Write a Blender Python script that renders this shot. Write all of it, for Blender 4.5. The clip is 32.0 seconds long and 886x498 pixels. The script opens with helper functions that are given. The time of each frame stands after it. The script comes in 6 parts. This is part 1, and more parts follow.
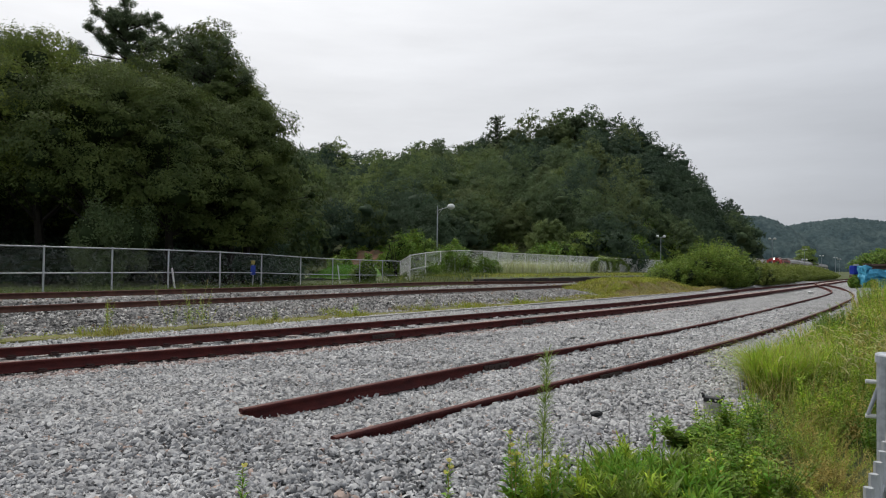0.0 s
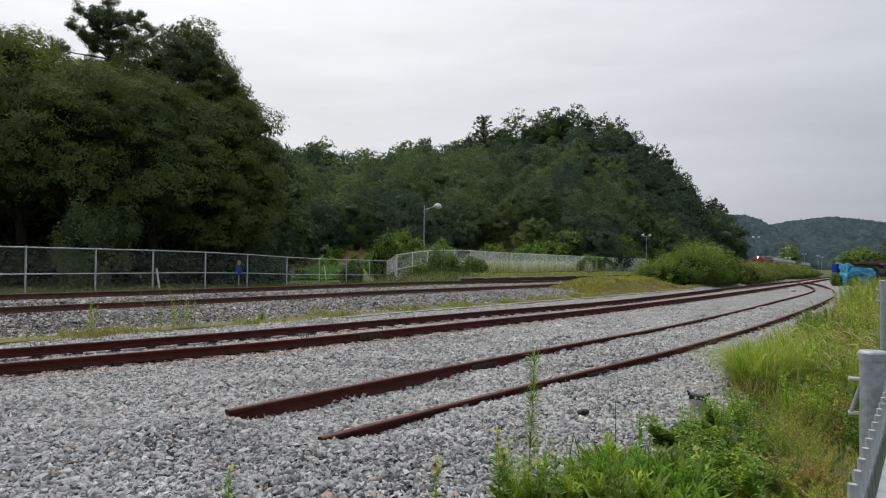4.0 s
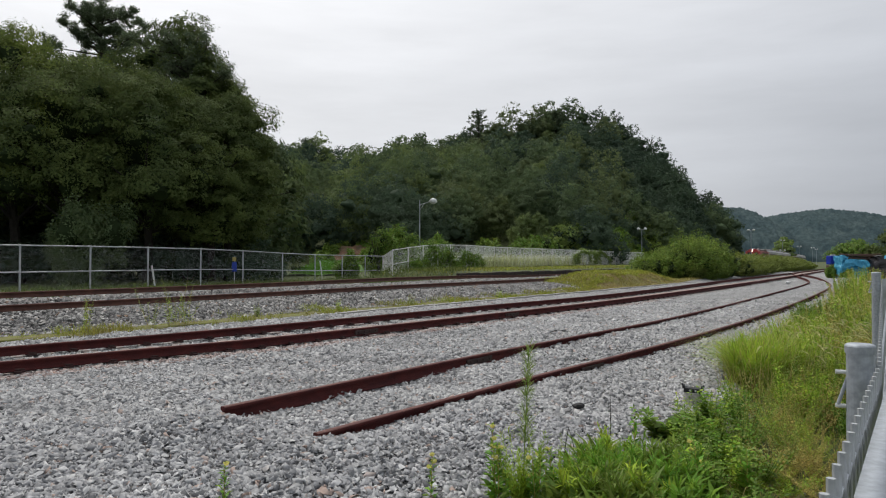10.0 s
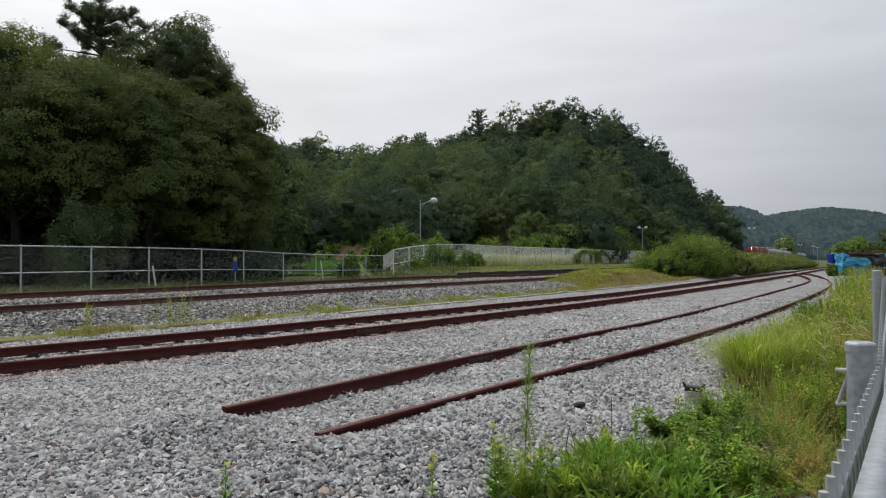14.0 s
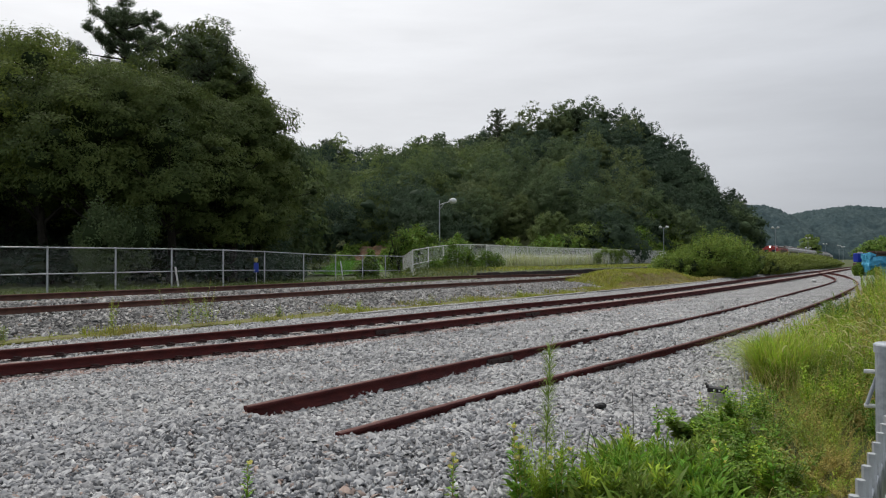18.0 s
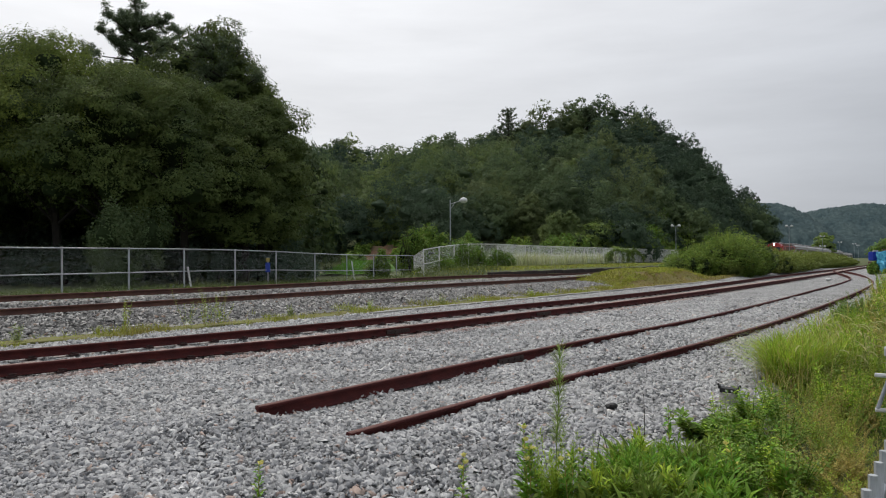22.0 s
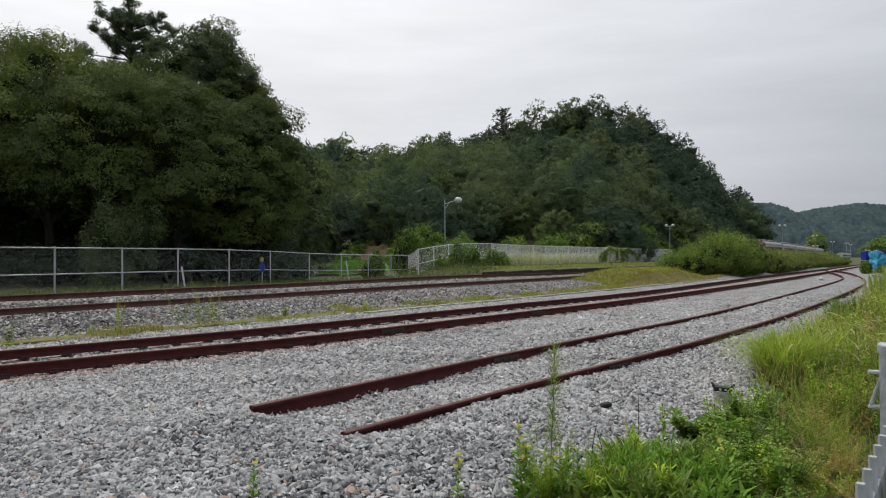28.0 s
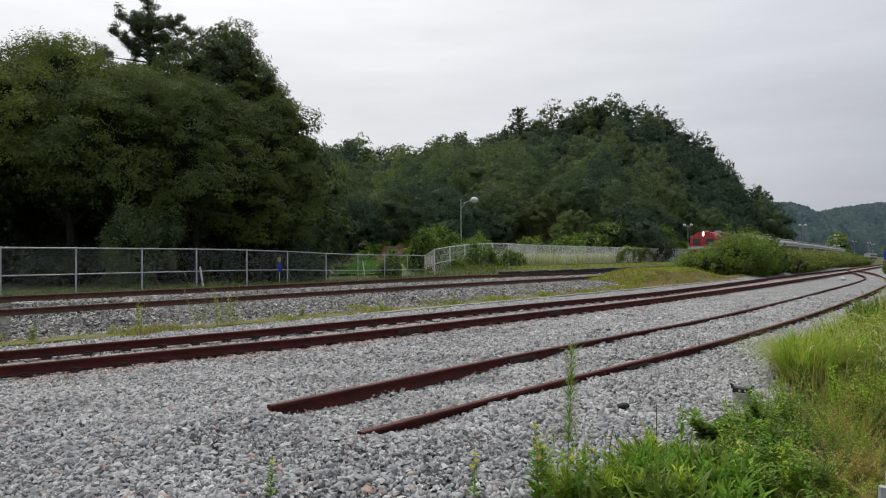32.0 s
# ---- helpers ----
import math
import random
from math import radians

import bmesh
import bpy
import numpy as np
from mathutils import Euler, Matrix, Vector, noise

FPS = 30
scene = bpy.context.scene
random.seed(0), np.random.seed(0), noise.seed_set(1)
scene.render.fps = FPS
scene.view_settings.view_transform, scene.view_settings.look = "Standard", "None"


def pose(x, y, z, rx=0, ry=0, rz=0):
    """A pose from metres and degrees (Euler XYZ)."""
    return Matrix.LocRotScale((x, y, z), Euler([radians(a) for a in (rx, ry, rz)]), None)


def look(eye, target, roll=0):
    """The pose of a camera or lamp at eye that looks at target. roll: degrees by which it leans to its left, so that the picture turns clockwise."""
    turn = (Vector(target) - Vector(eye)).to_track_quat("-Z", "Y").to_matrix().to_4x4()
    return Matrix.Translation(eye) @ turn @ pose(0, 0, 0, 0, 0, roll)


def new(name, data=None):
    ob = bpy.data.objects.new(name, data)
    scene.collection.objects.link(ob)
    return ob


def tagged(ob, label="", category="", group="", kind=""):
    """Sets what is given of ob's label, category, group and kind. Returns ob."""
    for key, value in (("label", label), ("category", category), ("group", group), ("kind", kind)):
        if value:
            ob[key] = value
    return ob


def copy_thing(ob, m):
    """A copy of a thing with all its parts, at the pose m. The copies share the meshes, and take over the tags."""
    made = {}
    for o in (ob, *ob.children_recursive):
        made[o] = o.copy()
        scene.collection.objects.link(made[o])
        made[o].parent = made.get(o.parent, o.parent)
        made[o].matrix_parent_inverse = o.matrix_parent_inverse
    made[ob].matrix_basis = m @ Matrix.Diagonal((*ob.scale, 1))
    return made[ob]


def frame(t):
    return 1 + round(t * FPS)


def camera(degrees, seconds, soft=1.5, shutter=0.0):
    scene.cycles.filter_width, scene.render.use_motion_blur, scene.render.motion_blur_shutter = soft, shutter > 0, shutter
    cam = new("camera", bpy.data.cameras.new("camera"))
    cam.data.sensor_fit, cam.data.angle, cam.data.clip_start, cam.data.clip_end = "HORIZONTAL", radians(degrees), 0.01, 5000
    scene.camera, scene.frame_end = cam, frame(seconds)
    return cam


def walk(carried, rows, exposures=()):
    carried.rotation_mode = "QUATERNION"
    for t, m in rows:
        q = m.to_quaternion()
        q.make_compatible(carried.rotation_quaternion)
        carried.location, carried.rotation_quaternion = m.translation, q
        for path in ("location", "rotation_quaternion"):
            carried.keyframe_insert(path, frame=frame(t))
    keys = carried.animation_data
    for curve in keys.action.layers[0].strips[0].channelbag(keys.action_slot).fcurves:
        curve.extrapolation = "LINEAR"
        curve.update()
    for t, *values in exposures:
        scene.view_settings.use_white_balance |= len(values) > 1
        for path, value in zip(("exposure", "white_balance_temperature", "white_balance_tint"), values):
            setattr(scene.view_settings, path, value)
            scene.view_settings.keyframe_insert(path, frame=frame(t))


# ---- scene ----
cam = camera(66.8, 32.0, 1.1)
PATH = [
    (0, -0.0193, 0.0000, 1.5946, 91.286, -0.710, 1.710),
    (0.5, -0.0195, 0.0000, 1.5947, 91.281, -0.675, 1.684),
    (1, -0.0197, 0.0000, 1.5949, 91.270, -0.680, 1.524),
    (1.5, -0.0199, 0.0000, 1.5950, 91.269, -0.648, 1.269),
    (2, -0.0201, 0.0000, 1.5951, 91.263, -0.658, 1.112),
    (2.5, -0.0203, 0.0000, 1.5952, 91.296, -0.618, 0.990),
    (3, -0.0205, 0.0000, 1.5953, 91.278, -0.607, 0.798),
    (3.5, -0.0207, 0.0000, 1.5955, 91.251, -0.569, 0.673),
    (5.5, -0.0216, 0.0000, 1.5959, 91.279, -0.390, 0.395),
    (6, -0.0218, 0.0000, 1.5960, 91.129, -0.380, 0.324),
    (6.5, -0.0196, 0.0000, 1.5965, 90.848, -0.366, 0.279),
    (7, -0.0174, 0.0000, 1.5969, 90.823, -0.328, 0.246),
    (7.5, -0.0152, 0.0000, 1.5973, 90.819, -0.291, 0.216),
    (8, -0.0130, 0.0000, 1.5977, 90.813, -0.237, 0.104),
    (8.5, -0.0108, 0.0000, 1.5981, 90.818, -0.187, 0.024),
    (9, -0.0086, 0.0000, 1.5985, 90.820, -0.197, 0.099),
    (9.5, -0.0072, 0.0000, 1.5988, 90.826, -0.139, 0.212),
    (10, -0.0057, 0.0000, 1.5990, 90.819, -0.093, 0.256),
    (10.5, -0.0043, 0.0000, 1.5993, 90.816, -0.107, 0.135),
    (11, -0.0029, 0.0000, 1.5995, 90.817, -0.100, 0.073),
    (11.5, -0.0014, 0.0000, 1.5998, 90.771, 0.000, 0.065),
    (12, 0.0000, 0.0000, 1.6000, 90.770, -0.000, -0.000),
    (12.5, -0.0014, 0.0000, 1.5994, 90.771, 0.020, 0.017),
    (13, -0.0029, 0.0000, 1.5988, 90.775, 0.006, 0.060),
    (13.5, -0.0033, 0.0000, 1.5988, 90.771, 0.060, 0.103),
    (14, -0.0036, 0.0000, 1.5988, 90.768, 0.088, 0.320),
    (14.5, -0.0040, 0.0000, 1.5988, 90.773, 0.149, 0.527),
    (16.5, -0.0055, 0.0000, 1.5989, 90.789, 0.151, 1.691),
    (17, -0.0059, 0.0000, 1.5989, 90.803, 0.202, 1.803),
    (17.5, -0.0063, 0.0000, 1.5990, 90.790, 0.206, 1.880),
    (18, -0.0067, 0.0000, 1.5990, 90.802, 0.224, 1.963),
    (18.5, -0.0070, 0.0000, 1.5990, 90.797, 0.191, 2.049),
    (19, -0.0074, 0.0000, 1.5990, 90.746, 0.258, 2.180),
    (19.5, -0.0058, 0.0000, 1.6004, 90.830, 0.275, 2.296),
    (20, -0.0043, 0.0000, 1.6018, 90.843, 0.308, 2.552),
    (20.5, -0.0027, 0.0000, 1.6033, 90.795, 0.317, 2.718),
    (21, -0.0011, 0.0000, 1.6047, 90.762, 0.291, 2.892),
    (21.5, 0.0005, 0.0000, 1.6061, 90.747, 0.334, 3.008),
    (22, 0.0021, 0.0000, 1.6075, 90.746, 0.351, 2.901),
    (22.5, 0.0037, 0.0000, 1.6089, 90.739, 0.356, 2.760),
    (23, 0.0052, 0.0000, 1.6103, 90.748, 0.406, 2.697),
    (23.5, 0.0048, 0.0000, 1.6096, 90.732, 0.444, 2.516),
    (24, 0.0043, 0.0000, 1.6090, 90.757, 0.448, 2.316),
    (24.5, 0.0038, 0.0000, 1.6083, 90.749, 0.451, 2.156),
    (25, 0.0033, 0.0000, 1.6076, 90.765, 0.434, 2.079),
    (25.5, 0.0028, 0.0000, 1.6069, 90.752, 0.427, 2.080),
    (27.5, 0.0009, 0.0000, 1.6041, 90.733, 0.411, 2.044),
    (28, 0.0004, 0.0000, 1.6034, 90.721, 0.391, 2.437),
    (28.5, 0.0004, 0.0000, 1.6034, 90.724, 0.408, 2.794),
    (29, 0.0004, 0.0000, 1.6034, 90.700, 0.401, 3.184),
    (29.5, 0.0004, 0.0000, 1.6034, 90.713, 0.405, 3.416),
    (30, 0.0004, 0.0000, 1.6034, 90.717, 0.391, 3.532),
    (30.5, 0.0004, 0.0000, 1.6034, 90.723, 0.388, 3.599),
    (31, 0.0004, 0.0000, 1.6034, 90.721, 0.397, 3.689),
    (31.5, 0.0004, 0.0000, 1.6034, 90.721, 0.400, 3.743),
    (32, 0.0004, 0.0000, 1.6034, 90.734, 0.418, 3.819),
]
walk(cam, [(t, pose(x, y, z, rx, ry, rz)) for t, x, y, z, rx, ry, rz in PATH])

# ---- world, sun, exposure ----
scene.view_settings.exposure = 0.0
SUN_AZ, SUN_EL = radians(-34), radians(56)      # from +Y towards +X, above the horizon


def make_world():
    w = bpy.data.worlds.new("overcast_sky")
    scene.world = w
    w.use_nodes = True
    nt = w.node_tree
    n, l = nt.nodes, nt.links
    n.clear()
    out, bg = n.new("ShaderNodeOutputWorld"), n.new("ShaderNodeBackground")
    sky = n.new("ShaderNodeTexSky")
    sky.sky_type, sky.sun_disc = "NISHITA", False
    sky.sun_elevation, sky.sun_rotation = SUN_EL, SUN_AZ
    sky.dust_density, sky.air_density = 5.0, 1.0
    dim = n.new("ShaderNodeVectorMath")
    dim.operation = "SCALE"
    dim.inputs["Scale"].default_value = 0.10
    l.new(sky.outputs[0], dim.inputs[0])
    tc = n.new("ShaderNodeTexCoord")
    # bright veil of cloud round the hidden sun, greyer away from it
    dot = n.new("ShaderNodeVectorMath")
    dot.operation = "DOT_PRODUCT"
    dot.inputs[1].default_value = (math.sin(SUN_AZ) * math.cos(SUN_EL), math.cos(SUN_AZ) * math.cos(SUN_EL), math.sin(SUN_EL))
    l.new(tc.outputs["Generated"], dot.inputs[0])
    rng = n.new("ShaderNodeMapRange")
    rng.inputs[1].default_value, rng.inputs[2].default_value = 0.18, 0.95
    l.new(dot.outputs["Value"], rng.inputs[0])
    ramp = n.new("ShaderNodeMix")
    ramp.data_type = "RGBA"
    ramp.inputs[6].default_value = (0.405, 0.435, 0.49, 1)
    ramp.inputs[7].default_value = (1.05, 1.055, 1.07, 1)
    l.new(rng.outputs[0], ramp.inputs[0])
    mp = n.new("ShaderNodeMapping")
    mp.inputs["Scale"].default_value = (1.5, 1.5, 8.5)
    mp.inputs["Rotation"].default_value = (radians(9), radians(-6), 0)
    l.new(tc.outputs["Generated"], mp.inputs[0])
    noi = n.new("ShaderNodeTexNoise")
    noi.inputs["Scale"].default_value, noi.inputs["Detail"].default_value, noi.inputs["Roughness"].default_value = 1.6, 6.0, 0.55
    l.new(mp.outputs[0], noi.inputs[0])
    cl = n.new("ShaderNodeMapRange")
    cl.inputs[1].default_value, cl.inputs[2].default_value = 0.3, 0.7
    cl.inputs[3].default_value, cl.inputs[4].default_value = 0.90, 1.085
    l.new(noi.outputs[0], cl.inputs[0])
    # the cloud is thinnest and brightest high up near the sun
    thin_cloud = n.new("ShaderNodeMapRange")
    thin_cloud.interpolation_type = "SMOOTHSTEP"
    for k, q in enumerate((0.74, 1.0, 1.0, 1.75)):
        thin_cloud.inputs[k + 1].default_value = q
    l.new(dot.outputs["Value"], thin_cloud.inputs[0])
    both = n.new("ShaderNodeMath")
    both.operation = "MULTIPLY"
    l.new(cl.outputs[0], both.inputs[0])
    l.new(thin_cloud.outputs[0], both.inputs[1])
    # and paler again on the side away from the sun
    pale = n.new("ShaderNodeMapRange")
    pale.interpolation_type = "SMOOTHSTEP"
    for k, q in enumerate((0.1, -0.7, 1.0, 1.7)):
        pale.inputs[k + 1].default_value = q
    l.new(dot.outputs["Value"], pale.inputs[0])
    every = n.new("ShaderNodeMath")
    every.operation = "MULTIPLY"
    l.new(both.outputs[0], every.inputs[0])
    l.new(pale.outputs[0], every.inputs[1])
    mul = n.new("ShaderNodeVectorMath")
    mul.operation = "SCALE"
    l.new(ramp.outputs[2], mul.inputs[0])
    l.new(every.outputs[0], mul.inputs["Scale"])
    mix = n.new("ShaderNodeMix")
    mix.data_type = "RGBA"
    mix.inputs[0].default_value = 0.90
    l.new(dim.outputs[0], mix.inputs[6])
    l.new(mul.outputs[0], mix.inputs[7])
    l.new(mix.outputs[2], bg.inputs[0])
    bg.inputs[1].default_value = 1.0
    l.new(bg.outputs[0], out.inputs[0])


make_world()
sun = bpy.data.lights.new("sun", "SUN")
sun.energy, sun.angle, sun.color = 1.5, radians(24), (1.0, 0.96, 0.9)
sun_ob = new("sun", sun)
sun_ob.matrix_world = look((0, 0, 60), (-60 * math.sin(SUN_AZ) * math.cos(SUN_EL), -60 * math.cos(SUN_AZ) * math.cos(SUN_EL), 60 - 60 * math.sin(SUN_EL)))


# ---- materials ----
def mat(name, col, rough=0.7, metal=0.0, col2=None, scale=8.0, fine=None, bump=0.0, bscale=60.0, island=0.0, objrand=0.0, spec=0.4, translucent=0.0, stretch=(1, 1, 1)):
    """A principled surface with two scales of noise, optional relief and piece-to-piece variation."""
    m = bpy.data.materials.new(name)
    m.use_nodes = True
    nt = m.node_tree
    n, l = nt.nodes, nt.links
    p = n["Principled BSDF"]
    p.inputs["Roughness"].default_value, p.inputs["Metallic"].default_value = rough, metal
    p.inputs["Specular IOR Level"].default_value = spec
    tc = n.new("ShaderNodeTexCoord")
    mp = n.new("ShaderNodeMapping")
    mp.inputs["Scale"].default_value = stretch
    l.new(tc.outputs["Object"], mp.inputs[0])
    col2 = col2 or tuple(c * 0.7 for c in col)

    def noise_at(sc, det):
        t = n.new("ShaderNodeTexNoise")
        t.inputs["Scale"].default_value, t.inputs["Detail"].default_value = sc, det
        l.new(mp.outputs[0], t.inputs[0])
        return t

    def mixc(fac, a, b):
        x = n.new("ShaderNodeMix")
        x.data_type = "RGBA"
        for i, v in ((0, fac), (6, a), (7, b)):
            if hasattr(v, "links"):
                l.new(v, x.inputs[i])
            else:
                x.inputs[i].default_value = v if i == 0 else (*v, 1)
        return x.outputs[2]

    def remap(v, a, b, c=0.0, d=1.0):
        x = n.new("ShaderNodeMapRange")
        l.new(v, x.inputs[0])
        for i, q in enumerate((a, b, c, d)):
            x.inputs[i + 1].default_value = q
        return x.outputs[0]

    big = noise_at(scale, 4)
    c = mixc(remap(big.outputs[0], 0.3, 0.7), col, col2)
    if fine:
        small = noise_at(scale * fine, 5)
        c = mixc(remap(small.outputs[0], 0.35, 0.65, 0.0, 0.6), c, tuple(x * 0.6 for x in col2))
    if island or objrand:
        hsv = n.new("ShaderNodeHueSaturation")
        src = n.new("ShaderNodeNewGeometry").outputs["Random Per Island"] if island else n.new("ShaderNodeObjectInfo").outputs["Random"]
        k = island or objrand
        l.new(remap(src, 0, 1, 1 - k, 1 + k), hsv.inputs["Value"])
        wn = n.new("ShaderNodeTexWhiteNoise")
        wn.noise_dimensions = "1D"
        l.new(src, wn.inputs["W"])
        l.new(remap(wn.outputs[0], 0, 1, 0.5 - k * 0.06, 0.5 + k * 0.06), hsv.inputs["Hue"])
        l.new(c, hsv.inputs["Color"])
        c = hsv.outputs[0]
    l.new(c, p.inputs["Base Color"])
    if bump:
        b = n.new("ShaderNodeBump")
        b.inputs["Strength"].default_value = bump
        b.inputs["Distance"].default_value = 0.02
        l.new(noise_at(bscale, 6).outputs[0], b.inputs["Height"])
        l.new(b.outputs[0], p.inputs["Normal"])
    if translucent:
        tr = n.new("ShaderNodeBsdfTranslucent")
        l.new(c, tr.inputs[0])
        ms = n.new("ShaderNodeMixShader")
        ms.inputs[0].default_value = translucent
        l.new(p.outputs[0], ms.inputs[1])
        l.new(tr.outputs[0], ms.inputs[2])
        l.new(ms.outputs[0], n["Material Output"].inputs[0])
    return m


def gravel_mat(name, lo, hi, cells, bump=0.9):
    """Ballast too far off for single stones: cells of many greys with relief."""
    m = bpy.data.materials.new(name)
    m.use_nodes = True
    n, l = m.node_tree.nodes, m.node_tree.links
    p = n["Principled BSDF"]
    p.inputs["Roughness"].default_value = 0.9
    p.inputs["Specular IOR Level"].default_value = 0.2
    tc = n.new("ShaderNodeTexCoord")
    v = n.new("ShaderNodeTexVoronoi")
    v.inputs["Scale"].default_value = cells
    l.new(tc.outputs["Object"], v.inputs["Vector"])
    sep = n.new("ShaderNodeSeparateColor")
    l.new(v.outputs["Color"], sep.inputs[0])
    x = n.new("ShaderNodeMix")
    x.data_type = "RGBA"
    x.inputs[6].default_value, x.inputs[7].default_value = (*lo, 1), (*hi, 1)
    l.new(sep.outputs[0], x.inputs[0])
    noi = n.new("ShaderNodeTexNoise")
    noi.inputs["Scale"].default_value, noi.inputs["Detail"].default_value = 0.7, 5.0
    l.new(tc.outputs["Object"], noi.inputs[0])
    r = n.new("ShaderNodeMapRange")
    r.inputs[1].default_value, r.inputs[2].default_value, r.inputs[3].default_value, r.inputs[4].default_value = 0.3, 0.7, 0.82, 1.12
    l.new(noi.outputs[0], r.inputs[0])
    sc = n.new("ShaderNodeVectorMath")
    sc.operation = "SCALE"
    l.new(x.outputs[2], sc.inputs[0])
    l.new(r.outputs[0], sc.inputs["Scale"])
    l.new(sc.outputs[0], p.inputs["Base Color"])
    b = n.new("ShaderNodeBump")
    b.invert = True
    b.inputs["Strength"].default_value, b.inputs["Distance"].default_value = bump, 0.04
    l.new(v.outputs["Distance"], b.inputs["Height"])
    l.new(b.outputs[0], p.inputs["Normal"])
    return m


def stone_mat(name, pale, mid, dark, warm):
    """Crushed stone: each piece takes one of several greys, a few are rust-tinted."""
    m = bpy.data.materials.new(name)
    m.use_nodes = True
    n, l = m.node_tree.nodes, m.node_tree.links
    p = n["Principled BSDF"]
    p.inputs["Roughness"].default_value, p.inputs["Specular IOR Level"].default_value = 0.85, 0.25
    geo = n.new("ShaderNodeNewGeometry")
    cr = n.new("ShaderNodeValToRGB")
    e = cr.color_ramp.elements
    e[0].position, e[0].color = 0.0, (*dark, 1)
    e[1].position, e[1].color = 1.0, (*warm, 1)
    for q, c in ((0.30, mid), (0.72, mid), (0.93, pale), (0.965, pale), (0.98, warm)):
        e.new(q).color = (*c, 1)
    l.new(geo.outputs["Random Per Island"], cr.inputs[0])
    tc = n.new("ShaderNodeTexCoord")
    x = cr.outputs[0]
    for sc, det, lo, hi in ((0.8, 4.0, 0.80, 1.14), (42.0, 4.0, 0.86, 1.12)):
        noi = n.new("ShaderNodeTexNoise")
        noi.inputs["Scale"].default_value, noi.inputs["Detail"].default_value = sc, det
        l.new(tc.outputs["Object"], noi.inputs[0])
        r = n.new("ShaderNodeMapRange")
        for k, q in enumerate((0.3, 0.7, lo, hi)):
            r.inputs[k + 1].default_value = q
        l.new(noi.outputs[0], r.inputs[0])
        v = n.new("ShaderNodeVectorMath")
        v.operation = "SCALE"
        l.new(x, v.inputs[0])
        l.new(r.outputs[0], v.inputs["Scale"])
        x = v.outputs[0]
    l.new(x, p.inputs["Base Color"])
    return m


def glow(name, col, strength):
    m = bpy.data.materials.new(name)
    m.use_nodes = True
    p = m.node_tree.nodes["Principled BSDF"]
    p.inputs["Base Color"].default_value = (*col, 1)
    p.inputs["Emission Color"].default_value = (*col, 1)
    p.inputs["Emission Strength"].default_value = strength
    return m


M_SOIL = mat("soil_grass", (0.10, 0.125, 0.03), 0.95, col2=(0.06, 0.075, 0.025), scale=0.5, fine=12, bump=0.6, bscale=14)
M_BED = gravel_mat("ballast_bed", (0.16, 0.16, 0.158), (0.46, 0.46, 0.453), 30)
# bed under loose stones: dark colour paints the shade in their gaps
M_BED_SHADE = gravel_mat("ballast_gap_shade", (0.05, 0.05, 0.052), (0.24, 0.238, 0.235), 30)
# old bank's bed: near black, puts shade between its weathered stones
M_BED3 = gravel_mat("ballast_old_shade", (0.03, 0.03, 0.03), (0.15, 0.147, 0.143), 19, 1.0)
M_BEDPINK = gravel_mat("stained_ballast", (0.17, 0.125, 0.11), (0.50, 0.41, 0.37), 18)
M_STONE = stone_mat("ballast_stone", (0.53, 0.53, 0.527), (0.372, 0.374, 0.378), (0.11, 0.112, 0.116), (0.37, 0.29, 0.25))
M_STONE_CLEAN = stone_mat("clean_ballast_stone", (0.51, 0.51, 0.505), (0.405, 0.405, 0.402), (0.20, 0.20, 0.20), (0.42, 0.34, 0.30))
M_STONE_RUST = stone_mat("rust_stained_stone", (0.50, 0.43, 0.40), (0.38, 0.31, 0.285), (0.16, 0.10, 0.09), (0.36, 0.22, 0.17))
M_STONE3 = stone_mat("ballast_stone_old", (0.50, 0.49, 0.47), (0.30, 0.293, 0.28), (0.06, 0.058, 0.056), (0.28, 0.2, 0.15))
M_RUST = mat("rusted_rail", (0.125, 0.028, 0.024), 0.8, col2=(0.062, 0.017, 0.017), scale=5, fine=14, bump=0.45, bscale=90, spec=0.2, stretch=(1, 1, 2))
M_RAILTOP = mat("rail_head", (0.185, 0.085, 0.07), 0.75, col2=(0.11, 0.045, 0.04), scale=3, fine=16, spec=0.25)
M_RUST_OLD = mat("brown_rail", (0.15, 0.062, 0.04), 0.75, col2=(0.07, 0.03, 0.022), scale=5, fine=14, bump=0.3, bscale=90)
M_PLATE = mat("fishplate_grey", (0.075, 0.05, 0.045), 0.6, 0.4, scale=14, fine=8, bump=0.3)
M_CLIP = mat("rail_clip", (0.045, 0.019, 0.017), 0.75, 0.1, scale=20)
M_SLEEPER = mat("concrete_sleeper", (0.40, 0.34, 0.31), 0.85, col2=(0.30, 0.25, 0.23), scale=6, fine=10, bump=0.4, bscale=70, objrand=0.12)
M_CONC = mat("weathered_concrete", (0.42, 0.41, 0.38), 0.88, col2=(0.30, 0.29, 0.26), scale=2, fine=14, bump=0.4, bscale=50)
M_GALV = mat("galvanised_steel", (0.42, 0.45, 0.485), 0.5, 0.4, col2=(0.408, 0.438, 0.471), scale=9, fine=10, bump=0.02, bscale=90)
M_FENCE = mat("fence_tube", (0.60, 0.62, 0.63), 0.5, 0.35, col2=(0.40, 0.42, 0.43), scale=4, fine=10)
M_WIRE_PALE = mat("pale_fence_wire", (0.80, 0.80, 0.77), 0.5, 0.0, scale=5)
M_WIRE = mat("fence_wire", (0.52, 0.54, 0.55), 0.5, 0.4, scale=5)
M_WHITE = mat("white_paint", (0.72, 0.73, 0.72), 0.6, col2=(0.6, 0.6, 0.58), scale=3, fine=10)
